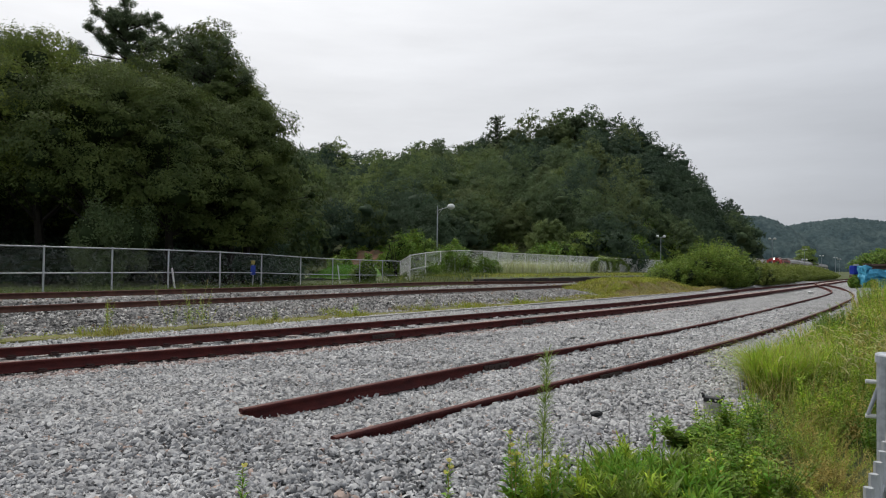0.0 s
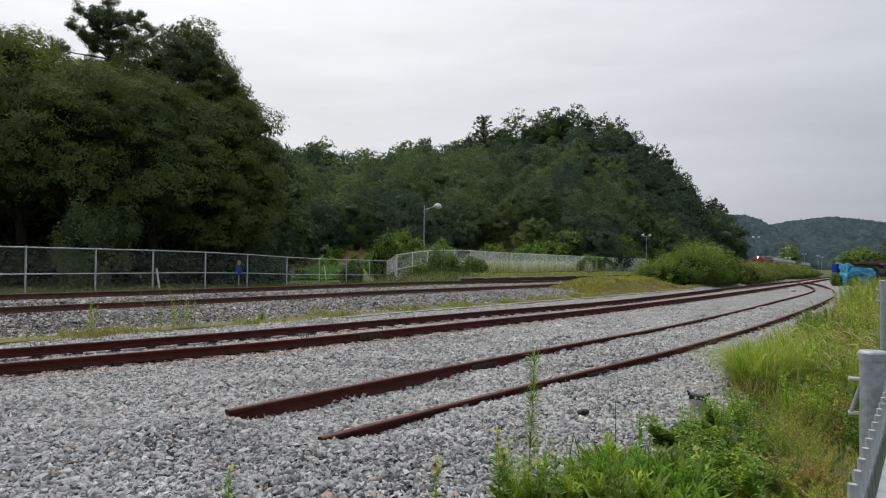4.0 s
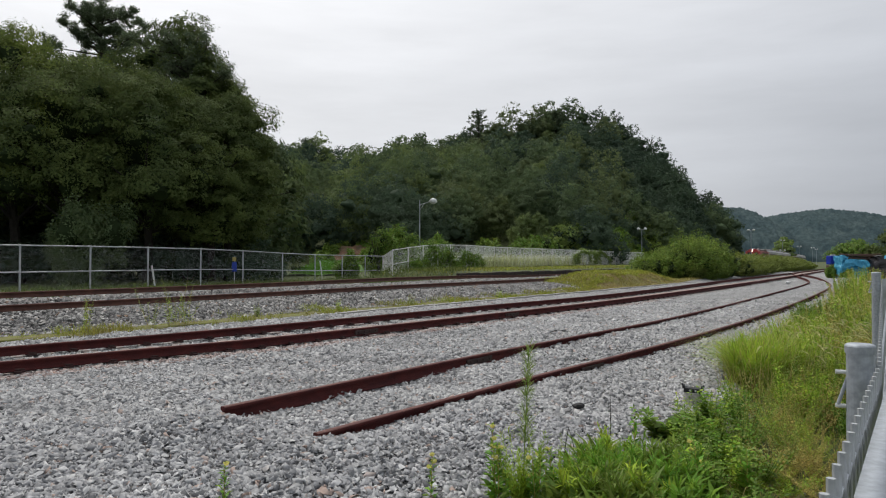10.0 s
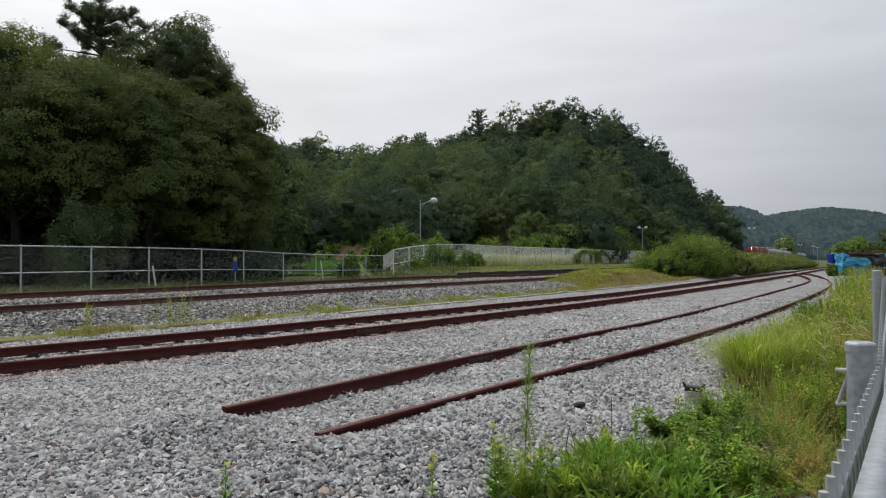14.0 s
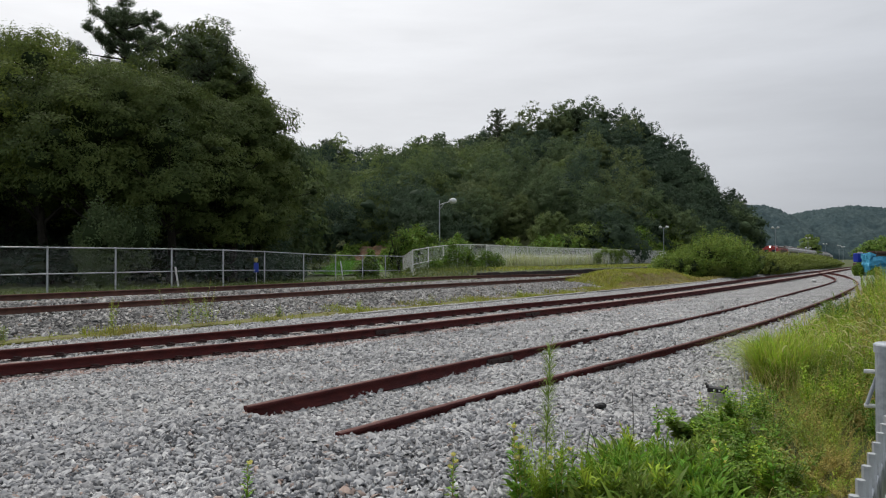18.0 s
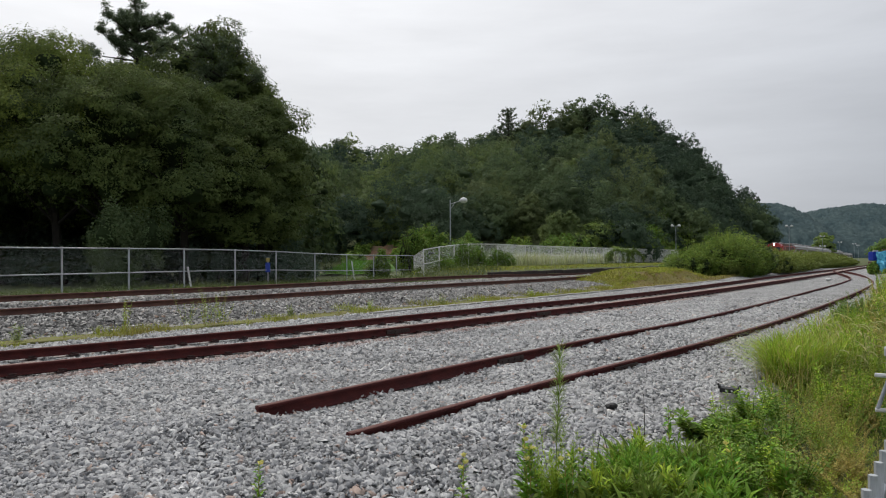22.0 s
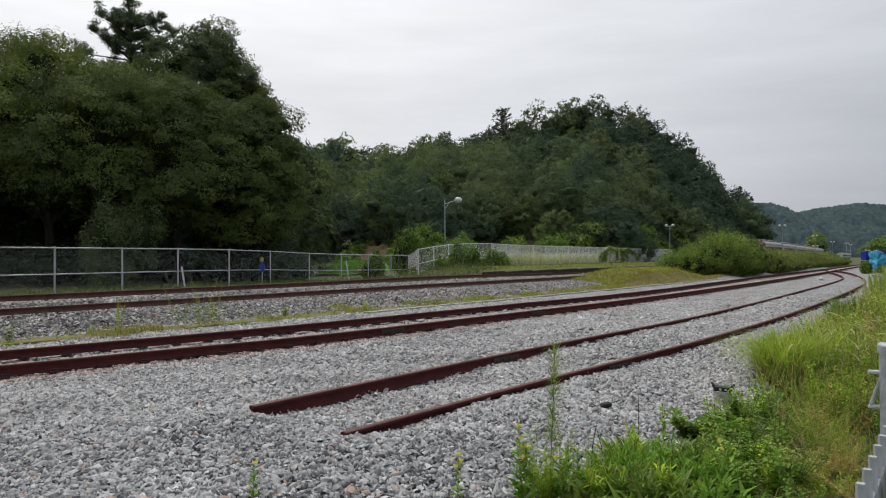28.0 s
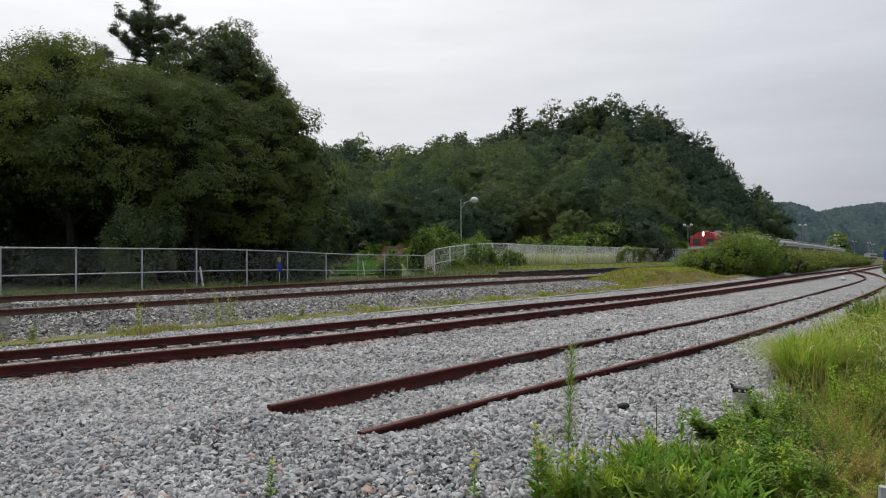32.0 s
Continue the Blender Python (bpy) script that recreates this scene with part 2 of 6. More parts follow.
M_BARK = mat("bark", (0.05, 0.042, 0.033), 0.95, col2=(0.028, 0.024, 0.02), scale=6, fine=6, bump=0.8, bscale=18, stretch=(1, 1, 0.3))
M_LEAF = mat("broad_leaf", (0.135, 0.172, 0.047), 0.75, col2=(0.066, 0.096, 0.034), scale=0.35, island=0.19, spec=0.15, translucent=0.35)
M_PINE = mat("pine_needles", (0.13, 0.17, 0.09), 0.7, col2=(0.085, 0.12, 0.065), scale=0.5, island=0.26, spec=0.4, translucent=0.35)
# hill leaves: blue raised in the colour to stand for haze
M_HILL = mat("hill_leaf", (0.137, 0.185, 0.079), 0.75, col2=(0.090, 0.132, 0.070), scale=0.10, island=0.17, spec=0.15, translucent=0.4)
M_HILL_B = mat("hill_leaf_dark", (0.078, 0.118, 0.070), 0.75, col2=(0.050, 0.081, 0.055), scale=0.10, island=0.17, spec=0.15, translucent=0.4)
M_HILL_C = mat("hill_leaf_light", (0.185, 0.237, 0.080), 0.75, col2=(0.123, 0.170, 0.070), scale=0.10, island=0.17, spec=0.15, translucent=0.4)
M_HILL_D = mat("hill_leaf_bluish", (0.088, 0.13, 0.074), 0.75, col2=(0.056, 0.088, 0.058), scale=0.10, island=0.17, spec=0.15, translucent=0.4)
M_HILL_E = mat("hill_leaf_olive", (0.148, 0.185, 0.074), 0.75, col2=(0.101, 0.132, 0.062), scale=0.10, island=0.17, spec=0.15, translucent=0.4)
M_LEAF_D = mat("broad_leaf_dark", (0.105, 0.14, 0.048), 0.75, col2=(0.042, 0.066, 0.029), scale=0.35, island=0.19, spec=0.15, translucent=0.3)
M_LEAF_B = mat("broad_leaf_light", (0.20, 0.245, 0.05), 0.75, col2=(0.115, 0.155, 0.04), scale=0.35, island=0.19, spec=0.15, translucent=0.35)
M_PALEBUSH = mat("pale_bush_leaf", (0.14, 0.19, 0.08), 0.7, col2=(0.085, 0.125, 0.055), scale=0.5, island=0.25, spec=0.2, translucent=0.35)
# cores of crowns and bushes: shade between the leaves, painted near black
M_CORE_SHADE = mat("core_shade", (0.030, 0.046, 0.018), 0.95, scale=1.0, spec=0.1)
M_BUSH = mat("bush_leaf", (0.22, 0.31, 0.05), 0.6, col2=(0.13, 0.20, 0.035), scale=0.5, island=0.40, spec=0.25, translucent=0.3)
M_HEDGE = mat("hedge_leaf", (0.235, 0.275, 0.05), 0.6, col2=(0.15, 0.195, 0.04), scale=0.4, island=0.3, spec=0.3, translucent=0.3)
M_VINE = mat("vine_leaf", (0.17, 0.27, 0.04), 0.6, col2=(0.11, 0.19, 0.03), scale=0.6, island=0.45, spec=0.2, translucent=0.3)
M_LIGHT = mat("light_leaf", (0.27, 0.36, 0.09), 0.6, col2=(0.2, 0.28, 0.07), scale=0.6, island=0.3, spec=0.3, translucent=0.35)
M_WEED = mat("weed_leaf", (0.21, 0.37, 0.036), 0.6, col2=(0.10, 0.21, 0.025), scale=1.5, island=0.4, spec=0.2, translucent=0.35)
M_GRASS = mat("tall_grass", (0.37, 0.49, 0.05), 0.6, col2=(0.23, 0.355, 0.035), scale=1.2, island=0.4, spec=0.2, translucent=0.35)
M_STRAW = mat("dry_grass", (0.50, 0.44, 0.15), 0.7, col2=(0.38, 0.34, 0.10), scale=1.5, island=0.35, spec=0.2, translucent=0.3)
M_BANKGRASS = mat("pale_bank_grass", (0.56, 0.57, 0.34), 0.7, col2=(0.46, 0.50, 0.25), scale=0.3, island=0.3, spec=0.2, translucent=0.3)
M_DRYBROWN = mat("brown_grass", (0.30, 0.24, 0.08), 0.8, col2=(0.30, 0.27, 0.06), scale=0.8, island=0.35, translucent=0.2)
M_LUSH = mat("hump_grass", (0.32, 0.375, 0.045), 0.7, col2=(0.28, 0.275, 0.05), scale=0.6, island=0.35, spec=0.2, translucent=0.3)
M_ROUGH = mat("rough_grass", (0.29, 0.36, 0.045), 0.7, col2=(0.26, 0.23, 0.055), scale=0.6, island=0.35, spec=0.2, translucent=0.3)
M_FOXTAIL = mat("foxtail_head", (0.50, 0.52, 0.22), 0.7, col2=(0.42, 0.40, 0.16), scale=3, island=0.25, spec=0.2, translucent=0.3)
M_MOSS = mat("mossy_soil", (0.17, 0.20, 0.03), 0.95, col2=(0.16, 0.13, 0.06), scale=3, fine=12, bump=0.6, bscale=20)
M_REDSTEM = mat("reddish_stem", (0.26, 0.15, 0.07), 0.7, col2=(0.18, 0.12, 0.05), scale=2, island=0.3, translucent=0.2)
M_DRYWEED = mat("brownish_weed", (0.44, 0.345, 0.10), 0.7, col2=(0.33, 0.31, 0.07), scale=2, island=0.4, translucent=0.3)
M_HUMP = mat("hump_soil", (0.15, 0.17, 0.03), 0.95, col2=(0.17, 0.115, 0.05), scale=0.9, fine=12, bump=0.6, bscale=20)
M_YELLOW = mat("yellow_petal", (0.80, 0.72, 0.22), 0.6, scale=8, island=0.2, translucent=0.3)
M_FIELD = mat("rice_field", (0.17, 0.36, 0.03), 0.9, col2=(0.13, 0.28, 0.03), scale=0.4, fine=15, bump=0.5, bscale=8)
M_CLAY = mat("bare_clay", (0.235, 0.11, 0.065), 0.95, col2=(0.10, 0.085, 0.045), scale=1.1, fine=10, bump=0.5, bscale=6)
M_DARKWALL = mat("tarred_edge", (0.055, 0.042, 0.036), 0.9, col2=(0.035, 0.028, 0.025), scale=1.2, fine=10, bump=0.5, bscale=20)
M_RED = mat("loco_red", (0.50, 0.035, 0.03), 0.4, scale=1.2, fine=10, spec=0.5)
M_CREAM = mat("coach_white", (0.62, 0.63, 0.63), 0.45, col2=(0.52, 0.53, 0.53), scale=0.8, fine=10)
M_ROOF = mat("coach_roof", (0.56, 0.56, 0.555), 0.75, col2=(0.40, 0.395, 0.39), scale=0.9, fine=10, spec=0.2)
M_MAROON = mat("coach_stripe", (0.26, 0.09, 0.08), 0.5, scale=1.0)
M_BLACK = mat("black_rubber", (0.02, 0.02, 0.02), 0.6, scale=10)
M_GLASS = mat("dark_glass", (0.02, 0.025, 0.03), 0.08, spec=0.6, scale=3)
M_TARP = mat("blue_tarp", (0.07, 0.40, 0.60), 0.5, col2=(0.045, 0.29, 0.48), scale=1.5, fine=8, bump=0.5, bscale=5)
M_BLACKTARP = mat("black_tarp", (0.03, 0.03, 0.035), 0.55, col2=(0.055, 0.05, 0.05), scale=1.2, fine=8, bump=0.5, bscale=5)
M_BLUE = mat("deep_blue_plastic", (0.012, 0.035, 0.36), 0.45, scale=2)
M_SIGN = mat("blue_sign", (0.03, 0.07, 0.42), 0.5, scale=5)
M_STEELPILE = mat("rusty_steel", (0.17, 0.095, 0.065), 0.7, col2=(0.10, 0.065, 0.05), scale=1.5, fine=8)
# distant woods: bluish base colour stands for haze in the air
M_FAR_HAZE = mat("far_forest_haze", (0.083, 0.116, 0.114), 0.95, col2=(0.042, 0.070, 0.078), scale=0.06, fine=4, spec=0.1)
M_LAMP = mat("lamp_globe", (0.75, 0.76, 0.76), 0.3, scale=6, spec=0.5)
M_HEAD = glow("headlight", (1.0, 0.97, 0.9), 6.0)


# ---- building helpers ----
def mesh_from(name, verts, faces, material, smooth=False):
    """A mesh from arrays: verts (n,3), faces (m,3) or (m,4)."""
    verts, faces = np.asarray(verts, np.float32), np.asarray(faces, np.int32)
    me = bpy.data.meshes.new(name)
    k = faces.shape[1]
    me.vertices.add(len(verts))
    me.vertices.foreach_set("co", verts.ravel())
    me.loops.add(faces.size)
    me.loops.foreach_set("vertex_index", faces.ravel())
    me.polygons.add(len(faces))
    me.polygons.foreach_set("loop_start", np.arange(0, faces.size, k, dtype=np.int32))
    if smooth:
        me.polygons.foreach_set("use_smooth", np.ones(len(faces), dtype=bool))
    me.materials.append(material)
    me.update(calc_edges=True)
    return me


def part(name, bm, material, parent=None, label=""):
    """Links a bmesh, or a ready mesh, as one object under parent."""
    if isinstance(bm, bmesh.types.BMesh):
        me = bpy.data.meshes.new(name)
        bm.to_mesh(me)
        bm.free()
        me.materials.append(material)
    else:
        me = bm
    ob = new(name, me)
    if parent:
        ob.parent = parent
    return tagged(ob, label)


def thing(name, label, category, m=None, group="", kind=""):
    ob = new(name)
    ob.matrix_world = m or Matrix()
    ob.empty_display_size = 0.1
    return tagged(ob, label, category, group, kind)


def box(bm, cx, cy, cz, sx, sy, sz, bevel=0.0, rot=None):
    g = bmesh.ops.create_cube(bm, size=1)["verts"]
    bmesh.ops.scale(bm, vec=(sx, sy, sz), verts=g)
    if bevel:
        es = list({e for v in g for e in v.link_edges})
        r = bmesh.ops.bevel(bm, geom=es, offset=bevel, segments=2, affect="EDGES", profile=0.6)
        g = list({v for f in r["faces"] for v in f.verts} | {v for v in g if v.is_valid})
    if rot:
        bmesh.ops.rotate(bm, verts=g, cent=(0, 0, 0), matrix=Euler([radians(a) for a in rot]).to_matrix())
    bmesh.ops.translate(bm, vec=(cx, cy, cz), verts=g)
    return bm


def rod(bm, a, b, r1, r2=None, seg=8):
    a, b = Vector(a), Vector(b)
    d = b - a
    g = bmesh.ops.create_cone(bm, cap_ends=True, segments=seg, radius1=r1, radius2=r1 if r2 is None else r2, depth=d.length)["verts"]
    bmesh.ops.transform(bm, matrix=Matrix.Translation((a + b) / 2) @ d.to_track_quat("Z", "Y").to_matrix().to_4x4(), verts=g)
    return bm


def ball(bm, c, r, sub=2, squash=(1, 1, 1)):
    g = bmesh.ops.create_icosphere(bm, subdivisions=sub, radius=r)["verts"]
    bmesh.ops.scale(bm, vec=squash, verts=g)
    bmesh.ops.translate(bm, vec=c, verts=g)
    return bm


def B():
    return bmesh.new()


def spline(pts, step):
    """Even points along a smooth curve through pts, with Catmull-Rom arcs."""
    p = np.array(pts, float)
    p = np.vstack([2 * p[0] - p[1], p, 2 * p[-1] - p[-2]])
    out = []
    for i in range(1, len(p) - 2):
        a, b, c, d = p[i - 1:i + 3]
        n = max(4, int(np.linalg.norm(c - b) / 0.2))
        t = np.linspace(0, 1, n, endpoint=False)[:, None]
        out.append(0.5 * (2 * b + (c - a) * t + (2 * a - 5 * b + 4 * c - d) * t ** 2 + (3 * b - a - 3 * c + d) * t ** 3))
    out = np.vstack(out + [p[-2:-1]])
    s = np.concatenate([[0], np.cumsum(np.linalg.norm(np.diff(out, axis=0), axis=1))])
    q = np.linspace(0, s[-1], max(2, int(s[-1] / step) + 1))
    return np.stack([np.interp(q, s, out[:, k]) for k in range(out.shape[1])], 1)


def sweep(path, profile, closed=True):
    """Vertices and quads of a profile (side, up) swept along a path."""
    path, pr = np.asarray(path), np.asarray(profile)
    t = np.gradient(path, axis=0)
    t /= np.linalg.norm(t[:, :2], axis=1)[:, None]
    side = np.stack([t[:, 1], -t[:, 0]], 1)
    n, k = len(path), len(pr)
    v = np.zeros((n, k, 3))
    v[:, :, :2] = path[:, None, :2] + side[:, None, :] * pr[None, :, :1]
    v[:, :, 2] = path[:, None, 2] + pr[None, :, 1]
    i, j = np.meshgrid(np.arange(n - 1), np.arange(k if closed else k - 1), indexing="ij")
    i, j = i.ravel(), j.ravel()
    j2 = (j + 1) % k
    f = np.stack([i * k + j, i * k + j2, (i + 1) * k + j2, (i + 1) * k + j], 1)
    return v.reshape(-1, 3), f


# ---- the lie of the land: u runs along the tracks, v to their far side ----
TH = radians(36.5)
SN, CS = math.sin(TH), math.cos(TH)


def uv(x, y):
    return x * SN + y * CS, -x * CS + y * SN


def xy(u, v):
    return u * SN - v * CS, u * CS + v * SN


def smooth(a, b, x):
    t = np.clip((x - a) / (b - a), 0, 1)
    return t * t * (3 - 2 * t)


def wave(x, y, s, seed=0.0):
    """Cheap smooth noise, about -1 to 1."""
    x, y = x / s, y / s
    return (np.sin(x * 1.7 + 1.3 * np.sin(y * 1.1 + seed) + seed) + np.sin(y * 1.9 + 1.7 * np.sin(x * 0.9 + 2 * seed)) + np.sin((x + y) * 1.3 + seed * 3)) / 3


RIDGE_X = [-200, -140, -90, -60, -47, -38, -29, -22, -15, 2.5, 13, 22, 29, 37, 46, 51, 60, 66, 70, 74, 80]
RIDGE_H = [28, 24, 27, 25, 24, 25.5, 20.5, 21.5, 25.5, 27.5, 30.0, 32.2, 33.6, 33.1, 31.7, 29.0, 22.5, 17, 13, 9, 4]


def hill(x, y):
    """A wooded ridge that runs across at y = 186 and falls towards the yard."""
    h = np.interp(x, RIDGE_X, RIDGE_H)
    foot = np.maximum(np.maximum(84, (x + 30) / 0.597), np.minimum(60.5 + 1.57 * x, 114))
    return h * np.clip((y - foot) / np.maximum(186 - foot, 4), 0, 1) * (1 - smooth(200, 300, y))


def land(x, y):
    u, v = uv(x, y)
    z = 0.25 * smooth(15.0, 17.2, v) + 0.2 * smooth(17.7, 19.4, v) - 0.04 * smooth(4.6, 5.4, v) * (1 - smooth(12.4, 13.2, v)) - 0.27 * smooth(20.6, 23.5, v) + 0.09 * np.exp(-((v - 3.55) / 0.6) ** 2) * (1 - smooth(14, 24, u)) * smooth(-2, 3, u) * (1 - 0.7 * smooth(6.5, 9.5, u)) + 0.125 * np.exp(-((u - 3.3) / 0.75) ** 2 - ((v - 5.0) / 1.4) ** 2) + 0.10 * np.exp(-((u - 3.55) / 0.6) ** 2 - ((v - 5.35) / 0.4) ** 2) + 0.085 * smooth(4.2, 5.0, v) * (1 - smooth(6.4, 8.2, v)) * smooth(6.5, 12, u) + 0.05 * np.exp(-((u - 3.6) / 0.5) ** 2 - ((v - 3.95) / 0.5) ** 2) + 0.022 * np.exp(-((v - 4.0) / 0.24) ** 2) * smooth(3.6, 5.0, u) * (1 - smooth(5, 7, u))
    z = z + (0.86 - z) * smooth(21.6, 22.2, v) * smooth(30, 33, u) * smooth(-5.6, -3.4, x) * (1 - smooth(46, 60, v)) * (1 - smooth(110, 140, u))
    z = z + (0.71 + 0.07 * wave(x, y, 1.5, 3.0) + 0.035 * wave(x, y, 0.5, 1.0) - z) * np.exp(-((v - 16.7) / 1.9) ** 4) * smooth(33.2, 38.0, u) * (1 - smooth(43, 49, u))   # grassed hump
    z = z + 0.22 * np.exp(-((v - 14.3) / 0.7) ** 2) * smooth(44, 48, u) * (1 - smooth(80, 95, u))   # heaped shoulder
    z = z - 0.005 * np.clip(u - 90, 0, 400) * (1 - smooth(300, 900, u) * 0.5)
    z = z + 0.03 * wave(x, y, 2.3) * smooth(14, 15, v) - 0.12 * (1 - smooth(0.2, 2.6, v))
    z = z + 0.028 * (wave(x, y, 0.75, 1.0) + 0.5 * wave(x, y, 0.33, 2.0)) * smooth(2.4, 3.2, v) * (1 - smooth(8.4, 9.4, v)) * smooth(-3, 0, u) * (1 - smooth(6.5, 9.5, u))
    return z + hill(x, y) * smooth(55, 75, y)


def line_near(n, far, fine):
    """Coordinates that lie close together near 0 and wide apart far off."""
    t = np.linspace(-1, 1, n)
    return np.sign(t) * (np.abs(t) * fine + (np.exp(np.abs(t) * 5) - 1) / (math.exp(5) - 1) * (far - fine))


gx, gy = line_near(201, 3200, 90), line_near(201, 3200, 90) + 30
GX, GY = np.meshgrid(gx, gy, indexing="ij")
GU, GV = uv(GX, GY)
gz = land(GX, GY) - 0.06 - 0.14 * smooth(26, 29, GU) * (1 - smooth(70, 75, GU)) * smooth(12, 12.8, GV) * (1 - smooth(20.8, 21.4, GV))
gi, gj = np.meshgrid(np.arange(200), np.arange(200), indexing="ij")
gi, gj = gi.ravel(), gj.ravel()
gf = np.stack([gi * 201 + gj, (gi + 1) * 201 + gj, (gi + 1) * 201 + gj + 1, gi * 201 + gj + 1], 1)
ground = new("ground", mesh_from("ground", np.stack([GX.ravel(), GY.ravel(), gz.ravel()], 1), gf, M_SOIL, True))
tagged(ground, "grassy uneven ground round the railway yard", "ground", kind="structure")


def strip(name, u0, u1, v0, v1, du, dv, lift, material, label, edge=0.0, rough=0.0):
    """A sheet on the land between two lines along the tracks."""
    us, vs = np.arange(u0, u1 + du, du), np.linspace(v0, v1, max(2, int((v1 - v0) / dv)))
    U, V = np.meshgrid(us, vs, indexing="ij")
    if edge:
        k = (V - v0) / (v1 - v0)
        V = V + edge * wave(U, U * 0.3, 1.1) * (np.abs(k - 0.5) * 2) ** 6
    X, Y = xy(U, V)
    Z = land(X, Y) + lift + 0.015 * wave(X, Y, 0.8, 2.0)
    Z[:, 0] -= 0.1
    Z[:, -1] -= 0.1
    if rough:
        Z = Z + np.random.default_rng(6).uniform(-rough, rough, Z.shape)
        X = X + np.random.default_rng(7).uniform(-dv, dv, Z.shape) * 0.35
    n, k = len(us), len(vs)
    i, j = np.meshgrid(np.arange(n - 1), np.arange(k - 1), indexing="ij")
    i, j = i.ravel(), j.ravel()
    f = np.stack([i * k + j, (i + 1) * k + j, (i + 1) * k + j + 1, i * k + j + 1], 1)
    return tagged(new(name, mesh_from(name, np.stack([X.ravel(), Y.ravel(), Z.ravel()], 1), f[:, ::-1], material, not rough)), label, "ballast", kind="structure")


# near sheet is coloured dark, as shade between the stones on it
strip("ballast_near", -22, 13, 1.7, 14.4, 0.25, 0.2, -0.004, M_BED_SHADE, "pale grey crushed-stone ballast of the yard tracks", 0.35)
strip("ballast_middle", 13, 46, 1.7, 14.3, 0.11, 0.11, 0.012, M_BED, "pale grey crushed-stone ballast of the yard tracks", 0.35, 0.018)
strip("ballast_end", 46, 140, 1.7, 15.6, 0.3, 0.3, 0.0, M_BED, "pale grey crushed-stone ballast of the yard tracks", 0.35, 0.03)
strip("ballast_far", -22, 34.6, 14.9, 21.6, 0.12, 0.12, 0.0, M_BED3, "weathered ballast bank of the far track, painted dark for shaded gaps", 0.3, 0.03)
strip("ballast_far", 34.6, 62, 17.9, 21.6, 0.2, 0.2, 0.0, M_BED3, "weathered ballast bank of the far track, painted dark for shaded gaps", 0.2, 0.03)
strip("grass_strip", -22, 33.6, 14.1, 15.25, 0.25, 0.15, 0.028, M_MOSS, "thin strip of mossy grass between the tracks", 0.4)
strip("grass_hump", 33.4, 47.5, 13.75, 18.4, 0.25, 0.15, 0.03, M_HUMP, "yellow-green grassed hump between the tracks", 0.3)

# ---- tracks ----
RAIL = [(-0.06, 0), (0.06, 0), (0.06, 0.012), (0.012, 0.03), (0.010, 0.105), (0.034, 0.118), (0.034, 0.145), (0.026, 0.152),
        (-0.026, 0.152), (-0.034, 0.145), (-0.034, 0.118), (-0.010, 0.105), (-0.012, 0.03), (-0.06, 0.012)]


def rail(parent, pts, top, material, step=0.5):
    p = spline(pts, step)
    if p.shape[1] == 2:
        p = np.column_stack([p, np.full(len(p), top - 0.152)])
    else:
        p = p - np.array([0, 0, 0.152])
    v, f = sweep(p, RAIL)
    n = len(v)
    me = mesh_from("rail", v, f, material)
    me.materials.append(M_RAILTOP)
    k = len(RAIL)
    me.polygons.foreach_set("material_index", (np.isin(np.arange(len(f)) % k, (6, 7, 8))).astype(np.int32))
    ob = part("rail", me, material, parent)
    # closed end faces
    b = bmesh.new()
    b.from_mesh(me)
    b.verts.ensure_lookup_table()
    for s in (0, n - len(RAIL)):
        b.faces.new([b.verts[s + k] for k in range(len(RAIL))])
    b.to_mesh(me)
    b.free()
    return p


S_FAR = [(-2.2, 6.62), (0.13, 9.79), (2.27, 12.52), (6.12, 17.5), (13.21, 27.8), (23.6, 43.8), (31.2, 60), (36, 70)]
S_NEAR = [(-1.09, 5.63), (0.78, 8.01), (4.31, 12.34), (8.67, 18.24), (15.81, 28.7), (22.18, 38.9), (29.6, 53.6), (34, 64), (38, 72)]
T_FAR = [(-19, -1.5), (-7.11, 10.81), (-3.52, 14.77), (1.14, 20.56), (7.64, 28.78), (21.38, 49.33), (37.2, 72), (54, 97), (90, 150)]
T_NEAR = [(-18, -3), (-6.11, 9.3), (-2.96, 12.44), (0.98, 17.3), (6.36, 24.2), (17.0, 39.24), (30.8, 59.5), (50, 88.5), (92, 149)]
F_NEAR = [(-20, 2.5, 0.5), (-10.27, 15.6, 0.5), (-5.39, 22.59, 0.5), (-1.97, 27.87, 0.5), (1.82, 32.75, 0.5), (5.22, 37.42, 0.5), (12, 49, 0.5), (24.2, 73.5, 0.5), (60, 133.5, 0.2), (209, 382, -1.0)]
F_FAR = [(-21.5, 3.7, 0.72), (-11.6, 16.7, 0.72), (-6.1, 24.6, 0.72), (-2.4, 31.2, 0.72), (1.2, 35.9, 0.70), (5.6, 41.2, 0.62), (10.5, 50, 0.55), (22.8, 74.5, 0.5), (58.6, 134.5, 0.2), (207, 383, -1.0)]


def track(label, near, far, top, material):
    t = thing("railway_track", label, "railway track", group="yard tracks")
    a, b = rail(t, near, top, material), rail(t, far, top, material)
    return t, a, b


def box_mesh(name, sx, sy, sz, material, bevel=0.0):
    b = box(B(), 0, 0, 0, sx, sy, sz, bevel)
    me = bpy.data.meshes.new(name)
    b.to_mesh(me)
    b.free()
    me.materials.append(material)
    return me


ME_CLIP = None


